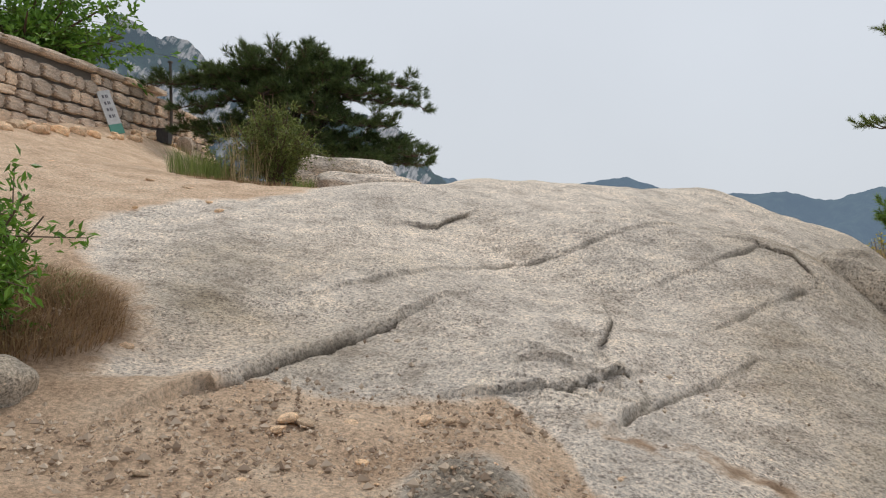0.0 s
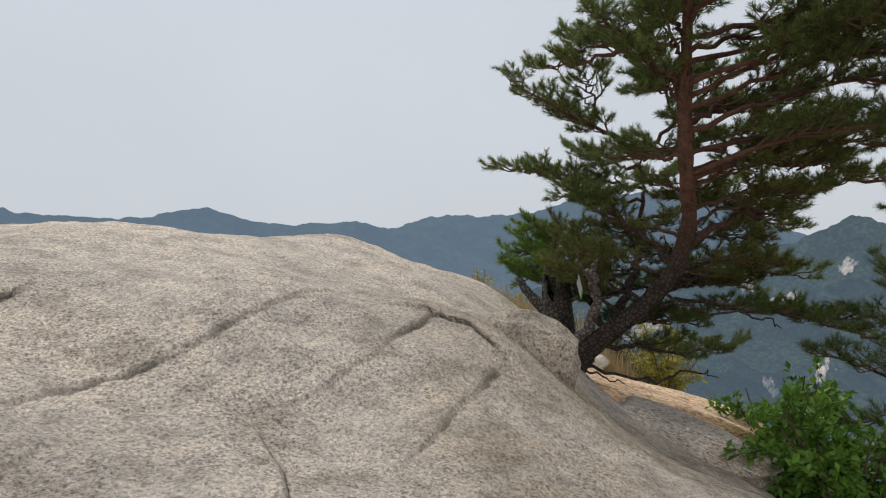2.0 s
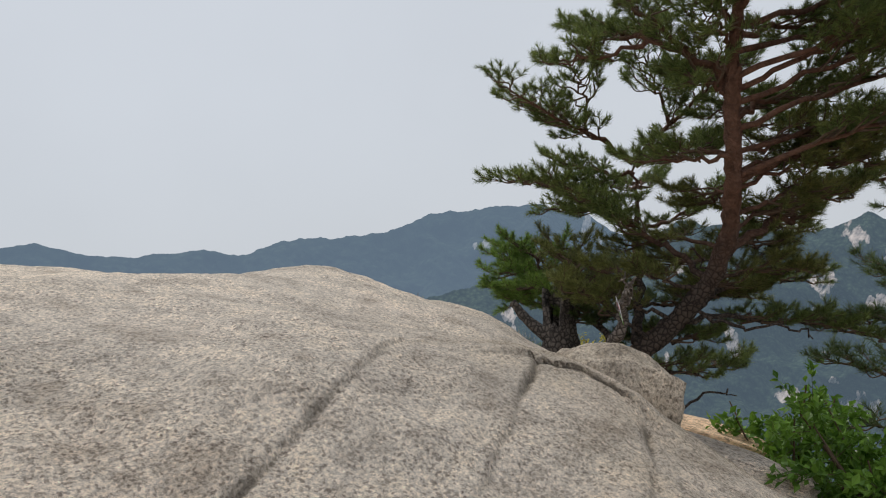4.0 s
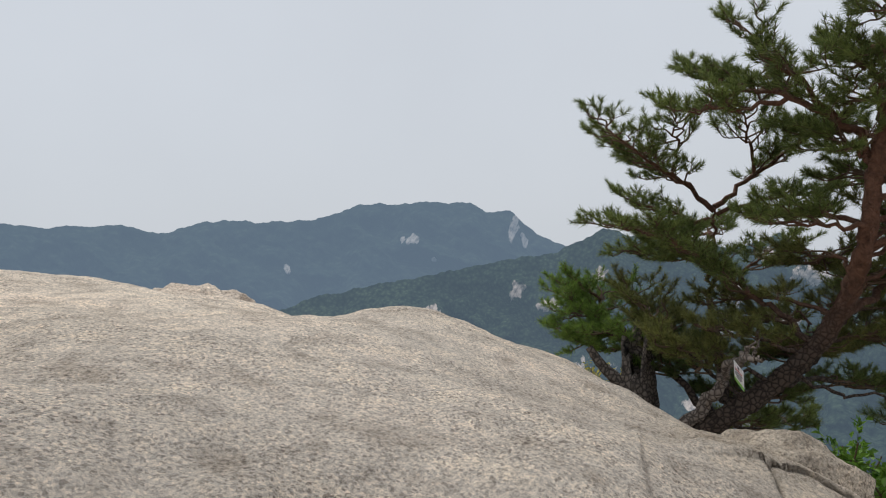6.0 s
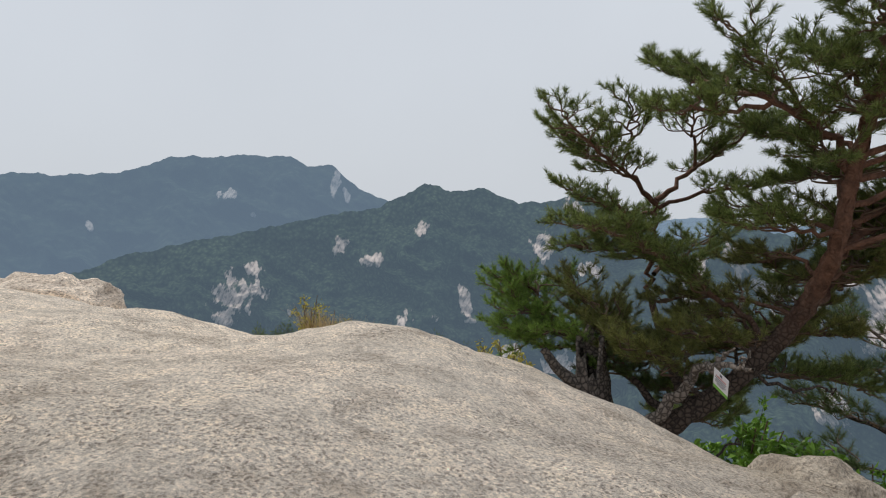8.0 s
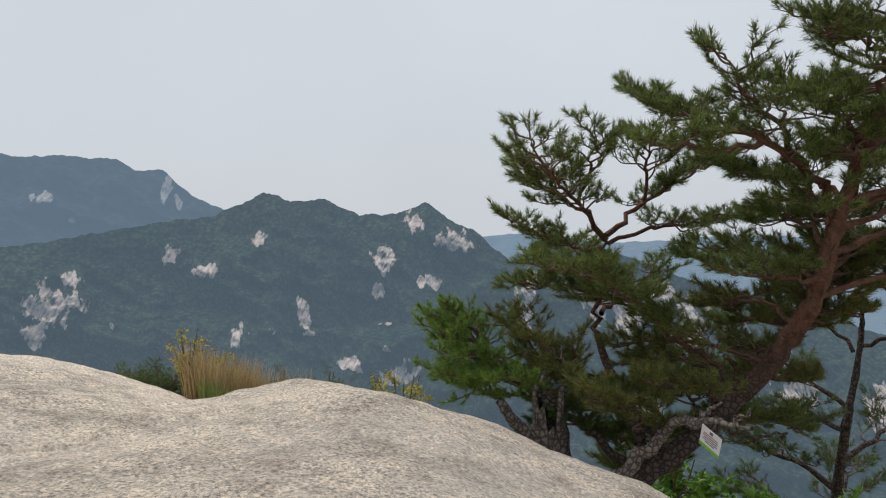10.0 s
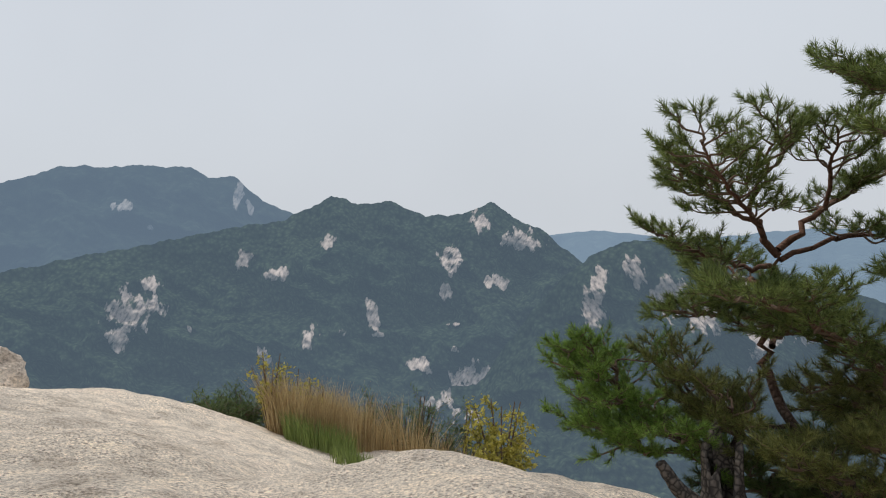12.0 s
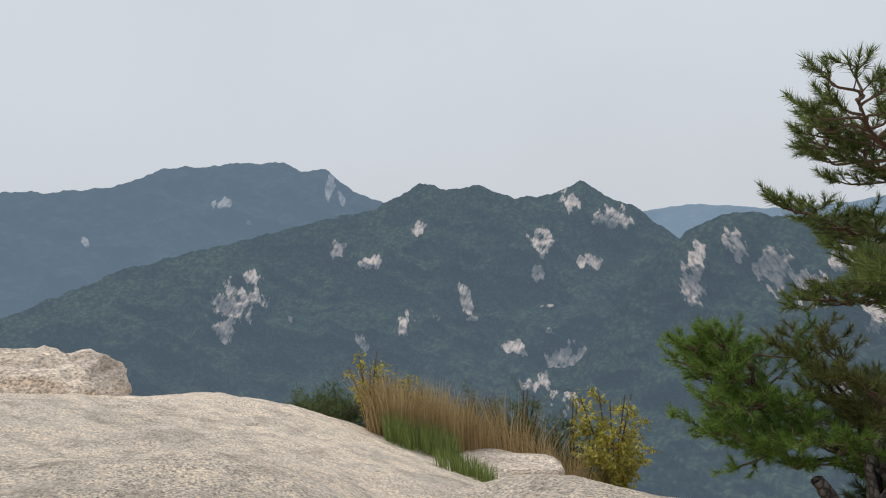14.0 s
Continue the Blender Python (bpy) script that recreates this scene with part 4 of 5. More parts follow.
for k in range(22):
    z = 3.5 + 3.1 * k / 21
    x, y = leader_at(z)
    a = 2.4 * k + bough_rng.uniform(-0.3, 0.3)
    away = math.cos(a + 0.6)
    reach = (1.2 + 0.9 * away) * bough_rng.uniform(0.8, 1.15) * (1.35 - 0.09 * z)
    bend = bough_rng.uniform(-0.25, 0.25)
    pine_limbs.append((off((x, y, z), (x + 0.4 * reach * math.cos(a + bend), y + 0.4 * reach * math.sin(a + bend), z + 0.26), (x + 0.75 * reach * math.cos(a), y + 0.75 * reach * math.sin(a), z + 0.3), (x + reach * math.cos(a - bend), y + reach * math.sin(a - bend), z + 0.42)), 0.034, 0.82))
for k in range(13):
    z = 2.95 + 2.9 * k / 12
    x, y = leader_at(z)
    a, reach = bough_rng.uniform(-1.25, -0.2), bough_rng.uniform(2.2, 3.5) * (1.25 - 0.07 * z)
    pine_limbs.append((off((x, y, z), (x + 0.5 * reach * math.cos(a), y + 0.5 * reach * math.sin(a), z + 0.3), (x + reach * math.cos(a), y + reach * math.sin(a), z + 0.28)), 0.035, 0.95))
for k in range(12):
    z = 1.45 + 1.7 * k / 11
    x, y = np.interp(z, (1.3, 1.85, 2.45, 3.05), (7.38, 7.5, 7.3, 7.0)), np.interp(z, (1.3, 1.85, 2.45, 3.05), (9.65, 9.05, 8.62, 8.36))
    a, reach = bough_rng.uniform(-0.7, 1.3), bough_rng.uniform(1.1, 2.2)
    pine_limbs.append((off((x, y, z), (x + 0.5 * reach * math.cos(a), y + 0.5 * reach * math.sin(a), z + 0.2), (x + reach * math.cos(a), y + reach * math.sin(a), z + 0.12)), 0.028, 0.9, MAT_NEEDLE_OLIVE))
pine_limbs += [
    (off((7.1, 10.6, 0.7), (7.05, 10.1, 1.25), (6.85, 9.8, 1.6), (6.45, 9.45, 1.82), (6.0, 9.08, 1.9)), 0.095, 0.0, MAT_DEAD_PALE),
    (off((6.6, 9.58, 1.74), (6.5, 9.45, 1.9), (6.45, 9.3, 2.02)), 0.05, 0.0, MAT_DEAD_PALE),
    (off((6.2, 9.22, 1.86), (6.05, 9.2, 1.98), (5.95, 9.1, 2.02)), 0.014, 0.0, MAT_DEAD_PALE),
    (off((7.45, 9.3, 1.6), (7.8, 8.9, 1.3), (8.3, 8.5, 1.25), (8.8, 8.5, 1.05)), 0.025, 0.0),
    (off((7.1, 10.5, 0.6), (6.9, 9.9, 0.5), (6.9, 9.4, 0.45)), 0.02, 0.0),
    (off((7.15, 10.5, 0.55), (7.8, 9.9, 0.35), (8.4, 9.6, 0.45), (8.9, 9.6, 0.3)), 0.025, 0.0),
]
pine("pine_tree", "old leaning pine with red upper bark on the rock edge", FOOT, pine_trunk,
     (0.20, 0.145, 0.11, 0.098, 0.09, 0.08, 0.07, 0.056, 0.044, 0.03, 0.016), pine_limbs, (MAT_BARK, MAT_TWIG, MAT_NEEDLE), size=0.70, density=10.0, needles=50, length=0.092, width=0.0068, seed=3, upper=(1.3, 2.6))


def dead_stump(at, lean):
    """A hollow, split snag of grey wood."""
    rng = np.random.RandomState(12)
    stump = thing("tree_stump", at, "broken grey hollow snag at the foot of the pine", "stump")
    sides, rows = 18, 14
    a = np.linspace(0, 2 * np.pi, sides, endpoint=False)
    top = 1.3 + 0.32 * fractal(a * 1.3, a * 0, 3, 8) + 0.12 * rng.uniform(-1, 1, sides)
    t = np.linspace(0, 1, rows)
    r = (0.30 - 0.12 * t[:, None] + 0.18 * np.exp(-t[:, None] * 7)) * (1 + 0.22 * fractal(a[None] * 1.7 + 0 * t[:, None], t[:, None] * 1.5, 4, 2) + 0.05 * rng.normal(size=(rows, sides)))
    z = t[:, None] * top[None]
    ov = np.stack([r * np.cos(a) + lean[0] * z, r * np.sin(a) + lean[1] * z, z], -1)
    iv = np.stack([0.6 * r * np.cos(a) + lean[0] * z, 0.6 * r * np.sin(a) + lean[1] * z, np.maximum(z - 0.05, 0)], -1)[::-1]
    v = np.concatenate([ov, iv], 0)
    i = np.arange(2 * rows * sides).reshape(2 * rows, sides)
    f = np.stack([i[:-1], np.roll(i[:-1], -1, 1), np.roll(i[1:], -1, 1), i[1:]], -1).reshape(-1, 4)
    me = mesh_from("trunk", v.reshape(-1, 3), f, MAT_DEAD, True)
    add_field(me, "upper", np.zeros(len(v.reshape(-1, 3))))
    part("trunk", me, stump)
    for pts, r0 in ((((0.0, 0.05, 0.75), (-0.12, 0.35, 1.05), (-0.2, 0.5, 1.3)), 0.09), (((0.05, -0.1, 0.1), (-0.1, -0.5, 0.05), (-0.15, -0.9, -0.12)), 0.07), (((0, 0.1, 0.1), (-0.25, 0.35, 0.0), (-0.4, 0.6, -0.15)), 0.07)):
        ln = smooth_line(pts, 5)
        vv, ff = tube(ln, np.linspace(r0, r0 * 0.5, len(ln)), 8, 0.15, rng)
        me = mesh_from("limb", vv, ff, MAT_DEAD, True)
        add_field(me, "upper", np.zeros(len(vv)))
        part("limb", me, stump)


dead_stump((7.15, 11.1, 0.52), (0.08, -0.02))


def branch_notice():
    """A laminated notice tied to the broken limb."""
    board = thing("notice", (6.25, 9.42, 1.70), "white laminated notice with green foot tied to a limb", "sign")
    board.rotation_euler = Euler((radians(8), radians(22), radians(-138)))

    def plate(name, x0, x1, z0, z1, y, mat, label=""):
        bm = bmesh.new()
        bmesh.ops.create_cube(bm, size=1)
        for v in bm.verts:
            v.co = Vector(((x0 + x1) / 2 + v.co.x * (x1 - x0), y + v.co.y * 0.004, (z0 + z1) / 2 + v.co.z * (z1 - z0)))
        bmesh.ops.bevel(bm, geom=bm.edges[:], offset=0.001, segments=1, affect="EDGES")
        me = bpy.data.meshes.new(name)
        bm.to_mesh(me)
        bm.free()
        me.materials.append(mat)
        return part(name, me, board, label)

    plate("sheet", -0.13, 0.13, -0.09, 0.10, 0, MAT_PAPER)
    plate("foot_band", -0.13, 0.13, -0.13, -0.09, 0, MAT_GREEN, "green printed band")
    plate("emblem", -0.02, 0.02, 0.055, 0.085, -0.004, MAT_INK, "round grey emblem")
    for k, (w, m) in enumerate(((0.09, MAT_RED), (0.10, MAT_INK), (0.085, MAT_INK), (0.095, MAT_INK), (0.06, MAT_INK))):
        plate("text_line", -w, w, 0.03 - 0.022 * k, 0.038 - 0.022 * k, -0.004, m)
    rng = np.random.RandomState(2)
    v, f = tube(smooth_line([(0.0, 0, 0.1), (0.0, 0.02, 0.16), (0.0, 0.06, 0.22)], 4), np.full(9, 0.004), 5, 0, rng)
    part("cord", mesh_from("cord", v, f, MAT_POST), board)


branch_notice()

# a younger pine on the slope below
pine("pine_tree", "smaller dark pine growing on the slope below", (11.6, 7.4, -2.6),
     ((0, 0, -0.3), (-0.2, 0, 1.2), (-0.7, 0, 2.6), (-0.9, -0.1, 3.6), (-0.7, -0.3, 4.6), (-0.8, -0.3, 5.3)), (0.10, 0.085, 0.07, 0.055, 0.035, 0.015),
     ((((-0.6, 0, 2.3), (-0.9, 0.8, 2.9), (-1.1, 1.6, 3.1)), 0.05, 1.2), (((-0.7, 0, 2.7), (-0.2, -0.8, 3.2), (0.1, -1.6, 3.3)), 0.05, 1.2), (((-0.85, 0, 3.3), (-1.4, 0.6, 3.7), (-1.9, 1.1, 3.7)), 0.04, 1.1),
      (((-0.85, -0.1, 3.6), (-0.4, 0.6, 4.1), (0.2, 1.2, 4.3)), 0.04, 1.1), (((-0.7, -0.3, 4.5), (-1.2, -0.9, 4.8), (-1.7, -1.3, 4.8)), 0.035, 1.1), (((-0.4, 0, 1.8), (-0.2, 0.9, 2.0), (-0.1, 1.8, 2.0)), 0.045, 1.2),
      (((-0.7, -0.2, 4.4), (-0.4, 0.3, 5.0), (-0.5, 0.7, 5.2)), 0.03, 1.0), (((-0.3, 0, 1.5), (0.5, -0.3, 2.1), (1.2, -0.5, 2.3)), 0.04, 1.2)),
     (MAT_BARK, MAT_TWIG, MAT_NEEDLE_DARK), size=0.7, density=6, needles=24, length=0.13, width=0.008, seed=8, upper=(8, 9))

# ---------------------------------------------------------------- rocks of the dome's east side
# the first slab's sunlight is put into a brighter, warmer colour
boulder("boulder", "granite slab below the pine, sunlight put into its pale colour", (9.5, 11.2, -0.6), (4.2, 1.5, 1.0), (6, 20, -38), 3, 0.22, 5, 0.5, MAT_PEBBLE)
boulder("boulder", "shaded granite slab under the pine roots", (8.2, 9.6, -0.55), (2.6, 1.2, 0.8), (0, 24, -45), 5, 0.2, 5, 0.45)
boulder("boulder", "rounded dark granite knob on the dome shoulder", (4.62, 8.5, 0.98), (1.2, 0.95, 1.1), (0, 22, -35), 23, 0.2, 5, 0.45, MAT_ROCK_DARK)
boulder("boulder", "flat-topped granite block with a dark undercut face", (6.9, 21.4, 1.95), (2.55, 1.6, 1.55), (3, 3, -57), 9, 0.42, 5, 0.4)
boulder("boulder", "low rounded granite bench beside the dry grass", (11.9, 16.6, -0.3), (2.4, 1.5, 0.7), (0, 8, -50), 11, 0.2, 4, 0.35)
boulder("boulder", "pale rounded granite slab beside the bush", (-1.35, 14.6, 2.6), (2.3, 1.2, 0.75), (0, 4, 12), 13, 0.25, 5, 0.45)
boulder("boulder", "split granite slab under the spreading pine", (-2.0, 16.0, 3.0), (2.2, 1.2, 0.9), (0, 8, -10), 17, 0.3, 5, 0.5)
boulder("boulder", "dark lichened rock half sunk in dry grass", (-2.3, 3.55, 0.78), (0.62, 0.5, 0.5), (0, 0, 25), 19, 0.3, 4, 0.35, MAT_ROCK_DARK)

# ---------------------------------------------------------------- green growth on the east side
shrub("green_shrub", "bright green broad-leaved shrub below the dome", (10.9, 10.0, -2.6), (1.25, 1.25), 3.2, 15, 5600, 0.17, MAT_LEAF, 21, 0.55, clumps=12)
shrub("green_shrub", "bright green broad-leaved shrub below the pine", (9.4, 8.1, -2.0), (1.2, 1.3), 2.75, 16, 6800, 0.15, MAT_LEAF, 22, 0.55, clumps=11)
shrub("green_shrub", "low mixed green shrub on the slope", (10.6, 13.2, -2.1), (1.3, 1.0), 1.5, 12, 3000, 0.09, MAT_LEAF_DARK, 23)
shrub("yellow_shrub", "yellow-green shrub with upright sprays beside dry grass", (14.1, 15.4, -1.75), (0.85, 0.85), 2.75, 9, 3000, 0.13, MAT_LEAF_YELLOW, 24, 0.42, clumps=12)
shrub("green_shrub", "small yellow-green bush behind the stump", (9.0, 13.6, -1.0), (0.5, 0.5), 1.3, 8, 1200, 0.09, MAT_LEAF_YELLOW, 25)
for k, (gx, gy, rx, ry, n, tall, mat, lab) in enumerate((
        (11.2, 18.0, 0.75, 0.55, 1500, 1.35, MAT_STRAW, "tall dry silver grass in the rock saddle"), (12.3, 17.6, 0.9, 0.5, 1500, 1.55, MAT_STRAW, "rust-brown dry grass behind the rock"),
        (10.8, 17.4, 0.8, 0.5, 1100, 0.62, MAT_GRASS, "green grass at the foot of dry stalks"), (9.9, 16.2, 0.4, 0.45, 520, 0.38, MAT_GRASS, "short green grass in the rock hollow"),
        (13.3, 16.8, 0.9, 0.5, 700, 2.0, MAT_STRAW, "thin dry grass stalks along the edge"), (13.4, 16.0, 0.7, 0.5, 900, 1.6, MAT_STRAW, "dry grass beside the yellow shrub"),
        (10.8, 12.6, 1.3, 0.8, 900, 0.8, MAT_STRAW, "dry yellow grass beyond the pine"), (8.9, 13.0, 0.6, 0.6, 420, 0.9, MAT_STRAW, "dry grass behind the old stump"))):
    grass("dry_grass" if mat is MAT_STRAW else "green_grass", lab, (gx, gy, ground_at(gx, gy)), (rx, ry), n, tall, mat, 60 + k, 0.2, 0.011, 0.3)
for k, (bx, by, h) in enumerate(((10.75, 18.35, 1.6), (11.4, 18.3, 1.3), (11.95, 18.2, 1.3))):
    shrub("yellow_shrub", "slender yellow-green sapling among dry grass", (bx, by, ground_at(bx, by) - 0.1), (0.28, 0.28), h + 0.3, 6, 520, 0.09, MAT_LEAF_YELLOW, 80 + k, clumps=8)
for k, (bx, by, top) in enumerate(((11.7, 20.0, 1.0), (12.5, 18.9, 0.82), (13.3, 18.1, 0.66), (14.1, 17.3, 0.5), (14.6, 16.5, 0.25))):
    foot = ground_at(bx, by) - 0.2
    shrub("dwarf_pine", "low dark green pine thicket below the edge", (bx, by, foot), (0.85, 0.75), 1.12 * (top - foot), 26, 15000, 0.12, MAT_NEEDLE_DARK, 90 + k, 0.15, clumps=18)

# ---------------------------------------------------------------- the trodden saddle: mound, shrubs, second pine
shrub("juniper_shrub", "small bright green evergreen shrub beside the path", (-2.65, 3.9, 0.8), (0.5, 0.6), 1.42, 13, 5600, 0.075, MAT_LEAF, 31, 0.34, clumps=11)
for k, (gx, gy, rx, ry, n, tall, mat, lab) in enumerate((
        (-2.7, 4.5, 0.72, 0.8, 5200, 0.26, MAT_DUFF, "matted brown grass on a low mound"), (-2.85, 4.95, 0.5, 0.4, 900, 0.2, MAT_GRASS, "thin olive grass on the mound"),
        (-2.45, 3.95, 0.25, 0.25, 160, 0.34, MAT_STRAW, "bleached straw tuft on the mound"), (-4.6, 14.0, 0.55, 0.4, 800, 0.7, MAT_GRASS, "long green grass beside the bush"),
        (-3.6, 13.7, 0.45, 0.3, 130, 1.5, MAT_STRAW, "tall tan reed stalks before the bush"), (-3.2, 12.6, 1.3, 0.5, 900, 0.16, MAT_DUFF, "short dry grass under the bush"),
        (-2.3, 12.3, 0.2, 0.2, 160, 0.28, MAT_GRASS, "yellow-green grass tuft on the soil"), (-1.1, 13.6, 0.16, 0.14, 120, 0.28, MAT_GRASS, "small grass tuft on granite"))):
    grass("dry_grass" if mat is not MAT_GRASS else "green_grass", lab, (gx, gy, ground_at(gx, gy)), (rx, ry), n, tall, mat, 100 + k, 0.9 if k < 3 else 0.3, 0.006, 0.8 if k < 3 else 0.3)
shrub("green_shrub", "dense dull green bush with upright twigs", (-3.2, 14.1, ground_at(-3.2, 14.1) - 0.05), (0.8, 0.65), 1.95, 30, 13000, 0.075, MAT_LEAF_OLIVE, 33, 0.35, clumps=16)
shrub("green_shrub", "low green bush beside the reeds", (-4.3, 14.6, ground_at(-4.3, 14.6) - 0.05), (0.7, 0.5), 0.75, 12, 2200, 0.07, MAT_LEAF_OLIVE, 34, 0.4)
pine("pine_tree", "broad dark spreading pine behind the bush", (-4.0, 18.9, 2.55),
     ((0, 0, -0.3), (0.15, 0, 0.7), (-0.05, 0, 1.5), (0.2, 0.1, 2.0), (0.3, 0.1, 2.7), (0.4, 0.1, 3.3)), (0.16, 0.14, 0.12, 0.10, 0.06, 0.03),
     tuple(((((0.1, 0, 0.55 * z0), (dx * 0.42, dy * 0.42, 0.25 * z0 + 0.72 * z1), (dx * 0.74, dy * 0.78, 0.86 * z1), (dx * 0.98, dy, 0.85 * z1)), 0.045, lf)) for z0, dx, dy, z1, lf in (
         (1.0, 3.3, -0.2, 1.5, 1.1), (1.2, 2.3, -0.9, 1.3, 1.1), (1.0, 3.4, 0.5, 1.35, 1.0), (1.3, 3.2, 0.6, 1.9, 1.1), (1.7, 2.6, -0.6, 2.3, 1.25), (1.9, 3.4, 0.4, 3.1, 1.25), (2.2, 2.0, -0.5, 3.2, 1.3), (2.4, 3.0, 0.5, 3.7, 1.25), (2.6, 1.2, -0.5, 3.6, 1.3),
         (3.0, 1.0, 0.3, 4.05, 1.1), (2.9, -0.6, -0.5, 3.9, 1.3), (2.5, -1.5, -0.3, 3.6, 1.3), (2.3, -2.4, 0.2, 3.5, 1.2), (2.0, -2.2, -0.6, 2.8, 1.25), (1.8, -3.5, 0.2, 3.6, 1.2), (1.5, -2.4, -0.5, 2.1, 1.15), (1.4, -1.4, -0.8, 1.9, 1.1),
         (2.0, 0.9, -1.1, 2.6, 1.2), (2.4, -0.4, -1.0, 3.1, 1.2), (2.7, -1.9, 0.5, 4.0, 1.1), (1.6, 0.9, -0.9, 1.8, 1.1), (2.8, 0.3, 0.8, 4.1, 1.1), (3.1, 1.6, 0.0, 3.9, 1.1))),
     (MAT_BARK, MAT_TWIG, MAT_NEEDLE_DARK), size=0.7, density=8.5, needles=24, length=0.16, width=0.013, seed=14, upper=(3, 5))
shrub("leafy_tree", "leafy green tree behind the stone wall", (-10.4, 17.5, 3.6), (2.6, 2.2), 4.6, 22, 9000, 0.2, MAT_LEAF, 35, 0.5, "tree", 0.12, 1.6, 20)


# ---------------------------------------------------------------- the dry stone wall, its coping, sign and post
def wall_x(y):
    return -8.4 + (y - 14.3) * 0.138


def stone_wall():
    rng = random.Random(5)
    root = tagged(new("wall_stone"), "mortared granite rubble wall with rounded stone coping", "wall", kind="structure")
    kinds = [stone_mesh("stone", 30 + k, 0.15, 3, MAT_WALL, 0, 1.08) for k in range(8)]
    # the core behind the stones, coloured dark as shade in the gaps
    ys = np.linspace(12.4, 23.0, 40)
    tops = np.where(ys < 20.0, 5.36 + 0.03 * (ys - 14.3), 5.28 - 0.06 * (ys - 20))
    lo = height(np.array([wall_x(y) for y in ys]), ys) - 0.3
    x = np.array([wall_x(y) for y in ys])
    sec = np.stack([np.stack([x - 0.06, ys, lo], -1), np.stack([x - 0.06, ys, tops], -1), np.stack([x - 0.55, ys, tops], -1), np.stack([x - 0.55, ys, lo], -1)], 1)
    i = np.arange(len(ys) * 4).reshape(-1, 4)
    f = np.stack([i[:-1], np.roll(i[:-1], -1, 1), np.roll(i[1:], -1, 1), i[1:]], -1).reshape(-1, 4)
    part("core", mesh_from("core", sec.reshape(-1, 3), f, MAT_GAP), root, "wall core coloured dark as shade between the stones")
    count = 0
    y = 12.4
    z_low = 3.3
    row = 0
    while z_low < 5.8:
        h = rng.uniform(0.2, 0.36)
        y = 12.4 + rng.uniform(0, 0.3)
        while y < 22.9:
            w = rng.uniform(0.26, 0.72)
            top = (5.36 + 0.03 * (y - 14.3)) if y < 20.0 else 5.28 - 0.06 * (y - 20)
            zc = z_low + h / 2 + 0.03 * math.sin(y * 1.7 + row)
            if zc + h * 0.4 < top and zc > ground_at(wall_x(y) + 0.1, y + w / 2) - 0.2 and count < 330:
                s = part("stone", rng.choice(kinds), root)
                s.matrix_world = pose(wall_x(y + w / 2) - 0.12 + rng.uniform(-0.02, 0.03), y + w / 2, zc, rng.choice((0, 90, 180, 270)) * 0 + rng.uniform(-4, 4), rng.uniform(-4, 4), -8 + rng.uniform(-4, 4)) @ Matrix.Diagonal((0.42, w * 0.99, h * rng.uniform(0.84, 1.04), 1))
                count += 1
            y += w
        z_low += h
        row += 1
    caps = [stone_mesh("coping_stone", 50 + k, 0.09, 3, MAT_WALL, 0, 0.88) for k in range(4)]
    y = 12.4
    while y < 23:
        w = rng.uniform(0.7, 1.1)
        yc = y + w / 2
        top = (5.45 + 0.03 * (yc - 14.3)) if yc < 20.1 else 5.36 - 0.06 * (yc - 20)
        s = part("coping_stone", rng.choice(caps), root)
        s.matrix_world = pose(wall_x(yc) - 0.25, yc, top, 1.5 if yc < 20 else -3, 0, -8) @ Matrix.Diagonal((0.85, w * 1.19, 0.2, 1))
        y += w


def box_part(name, size, at, mat, parent, label="", bevel=0.004):
    bm = bmesh.new()
    bmesh.ops.create_cube(bm, size=1)
    for v in bm.verts:
        v.co = Vector([c * s + o for c, s, o in zip(v.co, size, at)])
    bmesh.ops.bevel(bm, geom=bm.edges[:], offset=bevel, segments=2, affect="EDGES")
    me = bpy.data.meshes.new(name)
    bm.to_mesh(me)
    bm.free()
    me.materials.append(mat)
    return part(name, me, parent, label)


def wall_sign():
    y = 17.4
    s = thing("sign_board", (wall_x(y) + 0.42, y, ground_at(wall_x(y) + 0.42, y) + 0.0), "narrow weathered white sign board leaning on the wall", "sign")
    s.rotation_euler = Euler((radians(-14), radians(-15), radians(52)))
    box_part("board", (0.32, 0.035, 1.05), (0, 0, 0.55), MAT_BOARD, s)
    box_part("foot_band", (0.324, 0.04, 0.24), (0, 0, 0.14), MAT_TEAL, s, "teal painted foot")
    for k in range(4):
        for dx, w in ((-0.05, 0.045), (0.02, 0.03), (0.06, 0.02)):
            box_part("character_bar", (w, 0.008, 0.075), (dx, -0.021, 0.93 - 0.16 * k), MAT_INK, s, "", 0.001)


def lamp_post():
    at = (-7.15, 19.6, ground_at(-7.15, 19.6))
    p = thing("post", at, "thin dark weathered post beside the wall", "post")
    rng = np.random.RandomState(1)
    v, f = tube(np.array([(0, 0, -0.1), (0.01, 0, 0.8), (-0.01, 0, 1.6), (-0.03, 0, 2.15)]), [0.045, 0.04, 0.038, 0.035], 10, 0.05, rng)
    part("pole", mesh_from("pole", v, f, MAT_POST, True), p)
    box_part("cap", (0.1, 0.1, 0.05), (-0.03, 0, 2.17), MAT_POST, p)


def donation_box(at, size, label, mat):
    b = thing("box", at, label, "box")
    box_part("body", size, (0, 0, size[2] / 2), mat, b, "", 0.02)
    box_part("lid", (size[0] * 1.06, size[1] * 1.06, 0.04), (0, 0, size[2] + 0.02), mat, b, "", 0.01)


stone_wall()
wall_sign()
lamp_post()
donation_box((-7.1, 19.0, ground_at(-7.1, 19.0) - 0.02), (0.3, 0.3, 0.34), "small dark box at the foot of the wall", MAT_BIN)
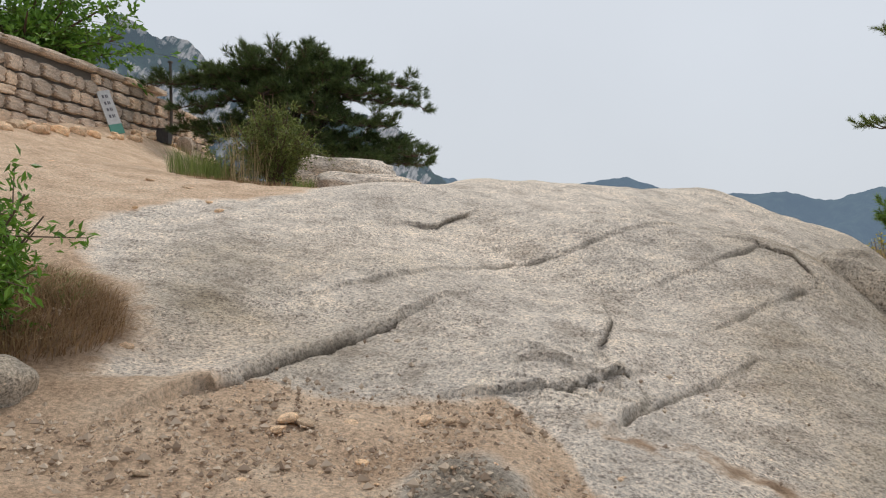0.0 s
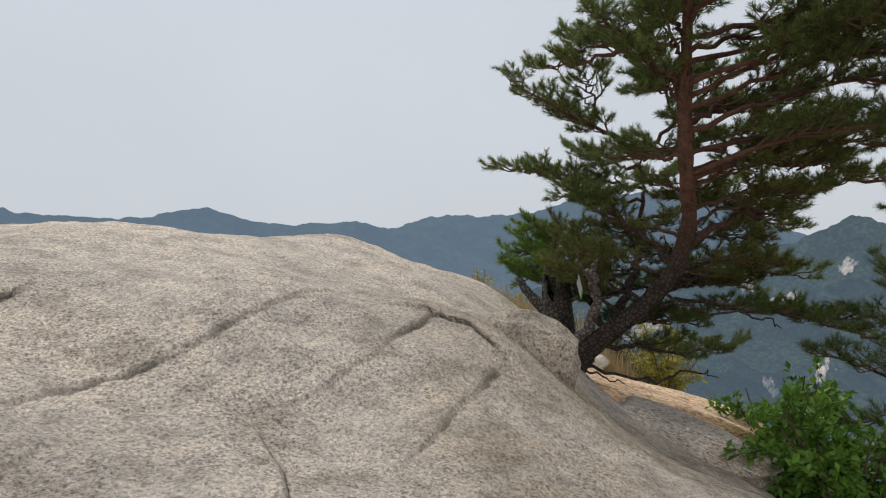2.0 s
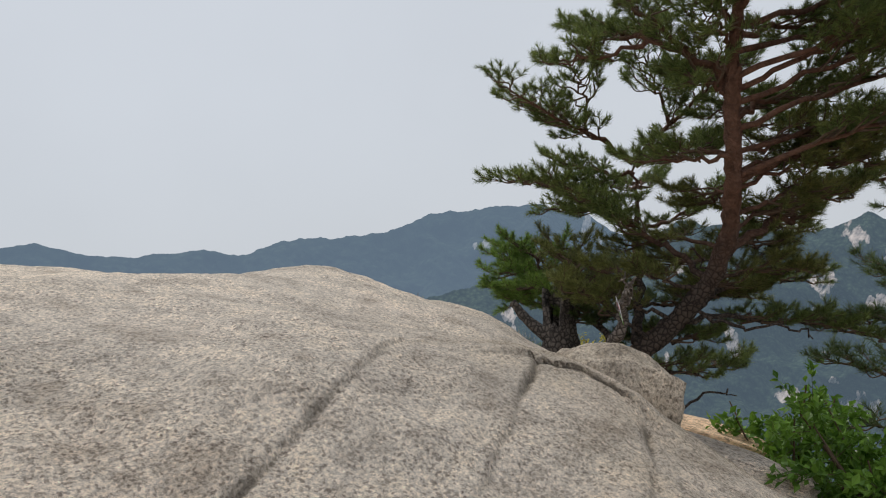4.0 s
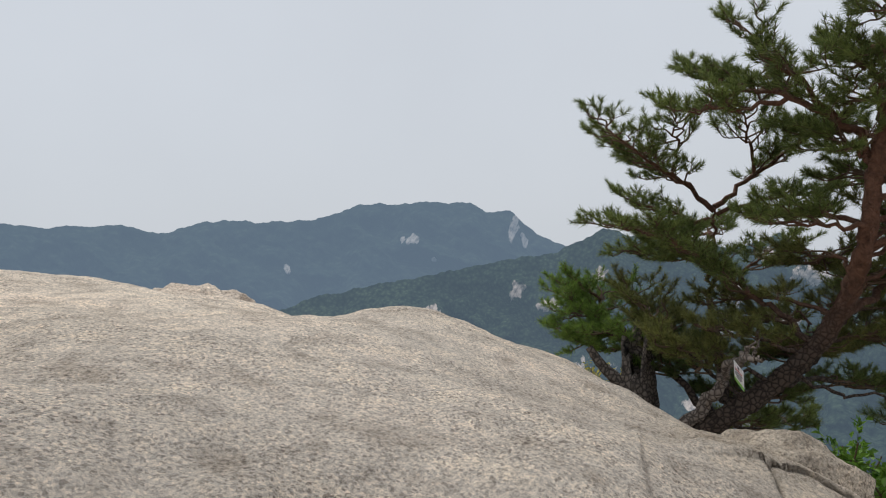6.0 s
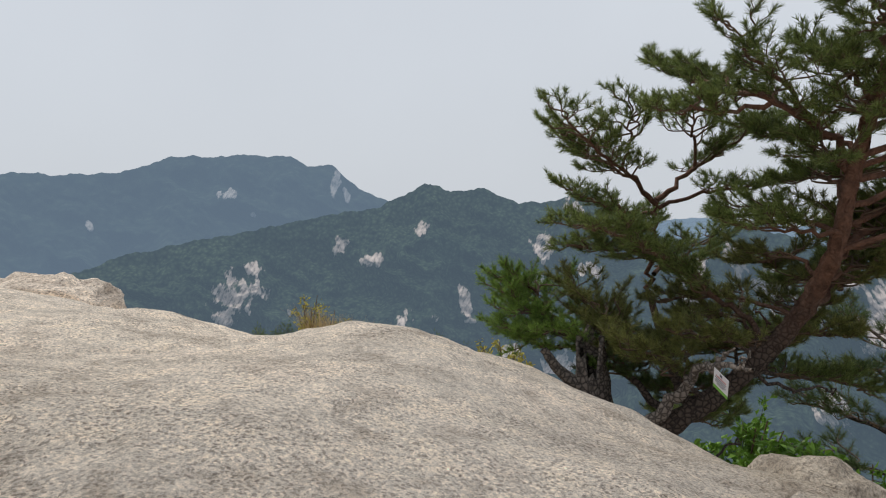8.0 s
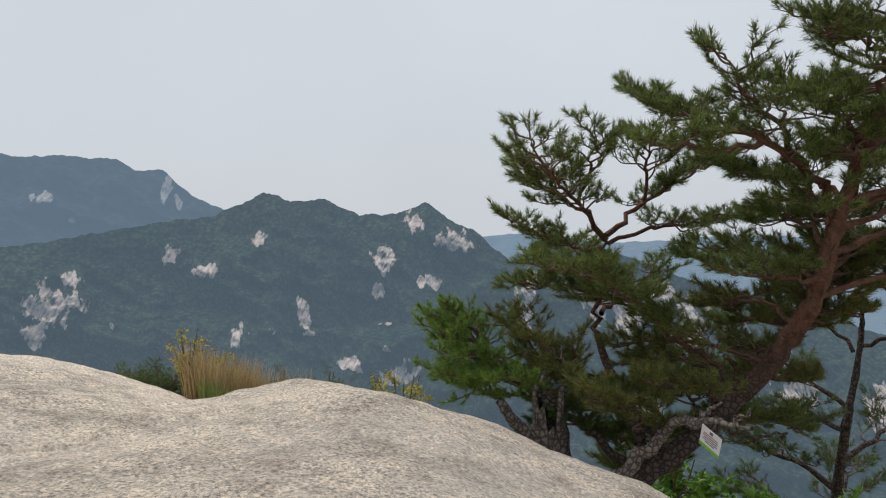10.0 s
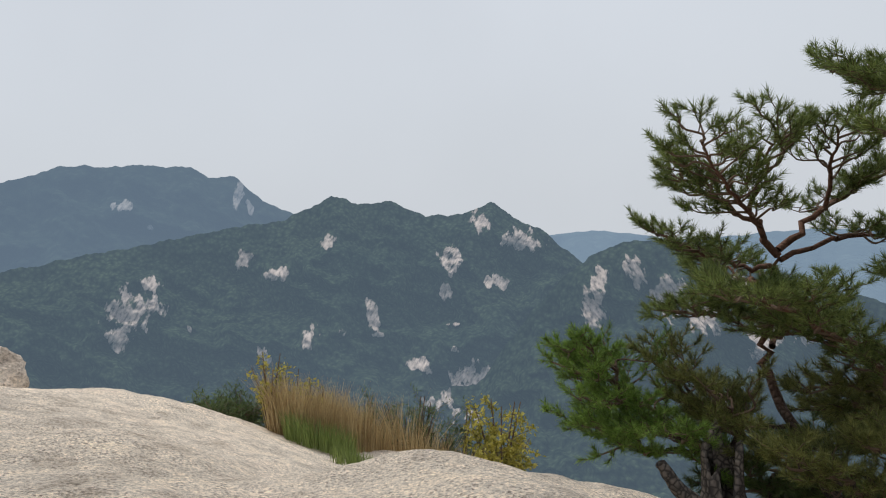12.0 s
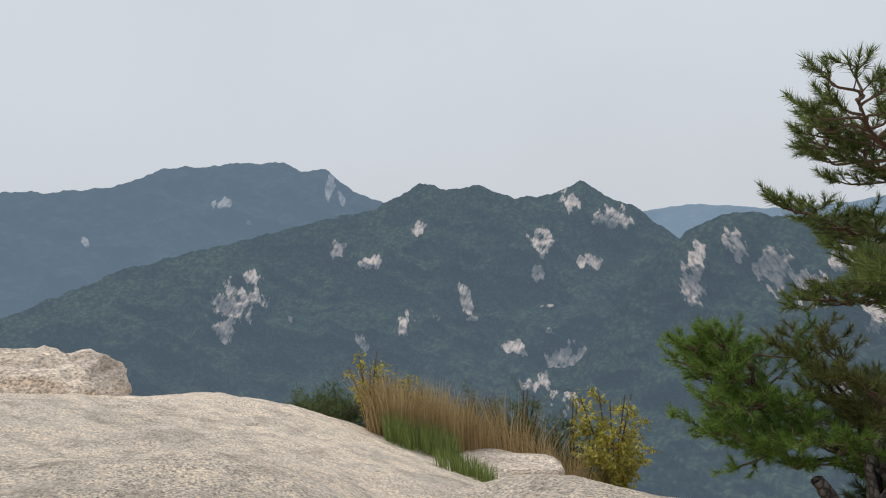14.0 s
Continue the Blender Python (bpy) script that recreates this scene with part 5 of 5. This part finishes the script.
grey = new("stone_drum", stone_mesh("stone_drum", 71, 0.08, 3, MAT_WALL, 0, 0.5))
grey.matrix_world = pose(-6.95, 20.1, ground_at(-6.95, 20.1) + 0.2, 0, 0, 15) @ Matrix.Diagonal((0.45, 0.45, 0.6, 1))
tagged(grey, "rounded grey stone standing beside the post", "stone")

rng = random.Random(9)
foot_kinds = [stone_mesh("rubble_stone", 80 + k, 0.22, 2, MAT_PEBBLE, 0, 0.5) for k in range(5)]
for k in range(26):
    y = 13.0 + 0.30 * k + rng.uniform(-0.1, 0.1)
    x = wall_x(y) + rng.uniform(0.3, 0.75)
    s = rng.uniform(0.18, 0.5)
    ob = new("rubble_stone", rng.choice(foot_kinds))
    ob.matrix_world = pose(x, y, ground_at(x, y) + 0.06 * s, rng.uniform(-15, 15), rng.uniform(-15, 15), rng.uniform(0, 360)) @ Matrix.Diagonal((s, s * 0.8, s * 0.55, 1))
    tagged(ob, "pale loose rubble stone at the wall foot", "stone", "rubble along the wall foot")

loose_kinds = [stone_mesh("loose_stone", 90 + k, 0.25, 2, MAT_PEBBLE, 0, 0.5) for k in range(6)]
spots = [(-1.98, 4.77, 0.10), (-0.82, 4.0, 0.16), (-0.72, 3.98, 0.12), (-0.49, 4.05, 0.13), (-1.26, 3.15, 0.09), (-0.38, 3.6, 0.08), (0.93, 3.84, 0.07), (-0.84, 3.84, 0.12), (-1.9, 4.5, 0.12), (-1.95, 4.2, 0.11), (-0.1, 4.25, 0.14), (0.05, 4.3, 0.1)]
for k in range(46):
    spots.append((rng.uniform(-2.1, 0.6), rng.uniform(2.6, 4.3), rng.uniform(0.025, 0.07)))
for k in range(14):
    spots.append((rng.uniform(-6.0, -2.2), rng.uniform(7, 12), rng.uniform(0.05, 0.14)))
for x, y, s in spots:
    s = 0.7 * s
    ob = new("loose_stone", rng.choice(loose_kinds))
    ob.matrix_world = pose(x, y, ground_at(x, y) + 0.12 * s, rng.uniform(-12, 12), rng.uniform(-12, 12), rng.uniform(0, 360)) @ Matrix.Diagonal((s * 1.3, s, s * 0.5, 1))
    tagged(ob, "small angular loose stone on sandy soil", "stone", "loose stones on the soil")


def gravel():
    """Fine chips and dead needles strewn over the soil."""
    r = np.random.RandomState(77)
    n = 17000
    x, y = r.uniform(-3.2, 2.6, n), r.uniform(1.8, 5.6, n)
    keep = soil_amount(x, y) + 0.25 * (r.rand(n) < 0.15) > r.rand(n)
    x, y = x[keep], y[keep]
    n = len(x)
    s = r.gamma(2.0, 0.005, n).clip(0.003, 0.035)[:, None]
    c = np.stack([x, y, height(x, y) + 0.012], -1)
    corner = np.array([(1, 0, 0), (-0.5, 0.87, 0), (-0.5, -0.87, 0), (0.1, 0.1, 0.75), (0, 0, -0.8)])
    a = r.uniform(0, 2 * np.pi, n)
    rot = np.stack([np.stack([np.cos(a), -np.sin(a), 0 * a], -1), np.stack([np.sin(a), np.cos(a), 0 * a], -1), np.stack([0 * a, 0 * a, 1 + 0 * a], -1)], 1)
    pts = np.einsum("nij,kj->nki", rot, corner) * s[:, None] * r.uniform(0.6, 1.3, (n, 5, 1)) + c[:, None]
    i = np.arange(n)[:, None] * 5
    f = np.vstack([i + [0, 1, 3], i + [1, 2, 3], i + [2, 0, 3], i + [1, 0, 4], i + [2, 1, 4], i + [0, 2, 4]])
    ob = new("gravel", mesh_from("gravel", pts.reshape(-1, 3), f, MAT_GRIT))
    tagged(ob, "fine sandy gravel and chips on the soil", "gravel", kind="stuff")


MAT_GRIT = leaf_material("gravel_chips", (0.22, 0.15, 0.10), (0.62, 0.5, 0.38), 0.9, 3.0, 0)
gravel()
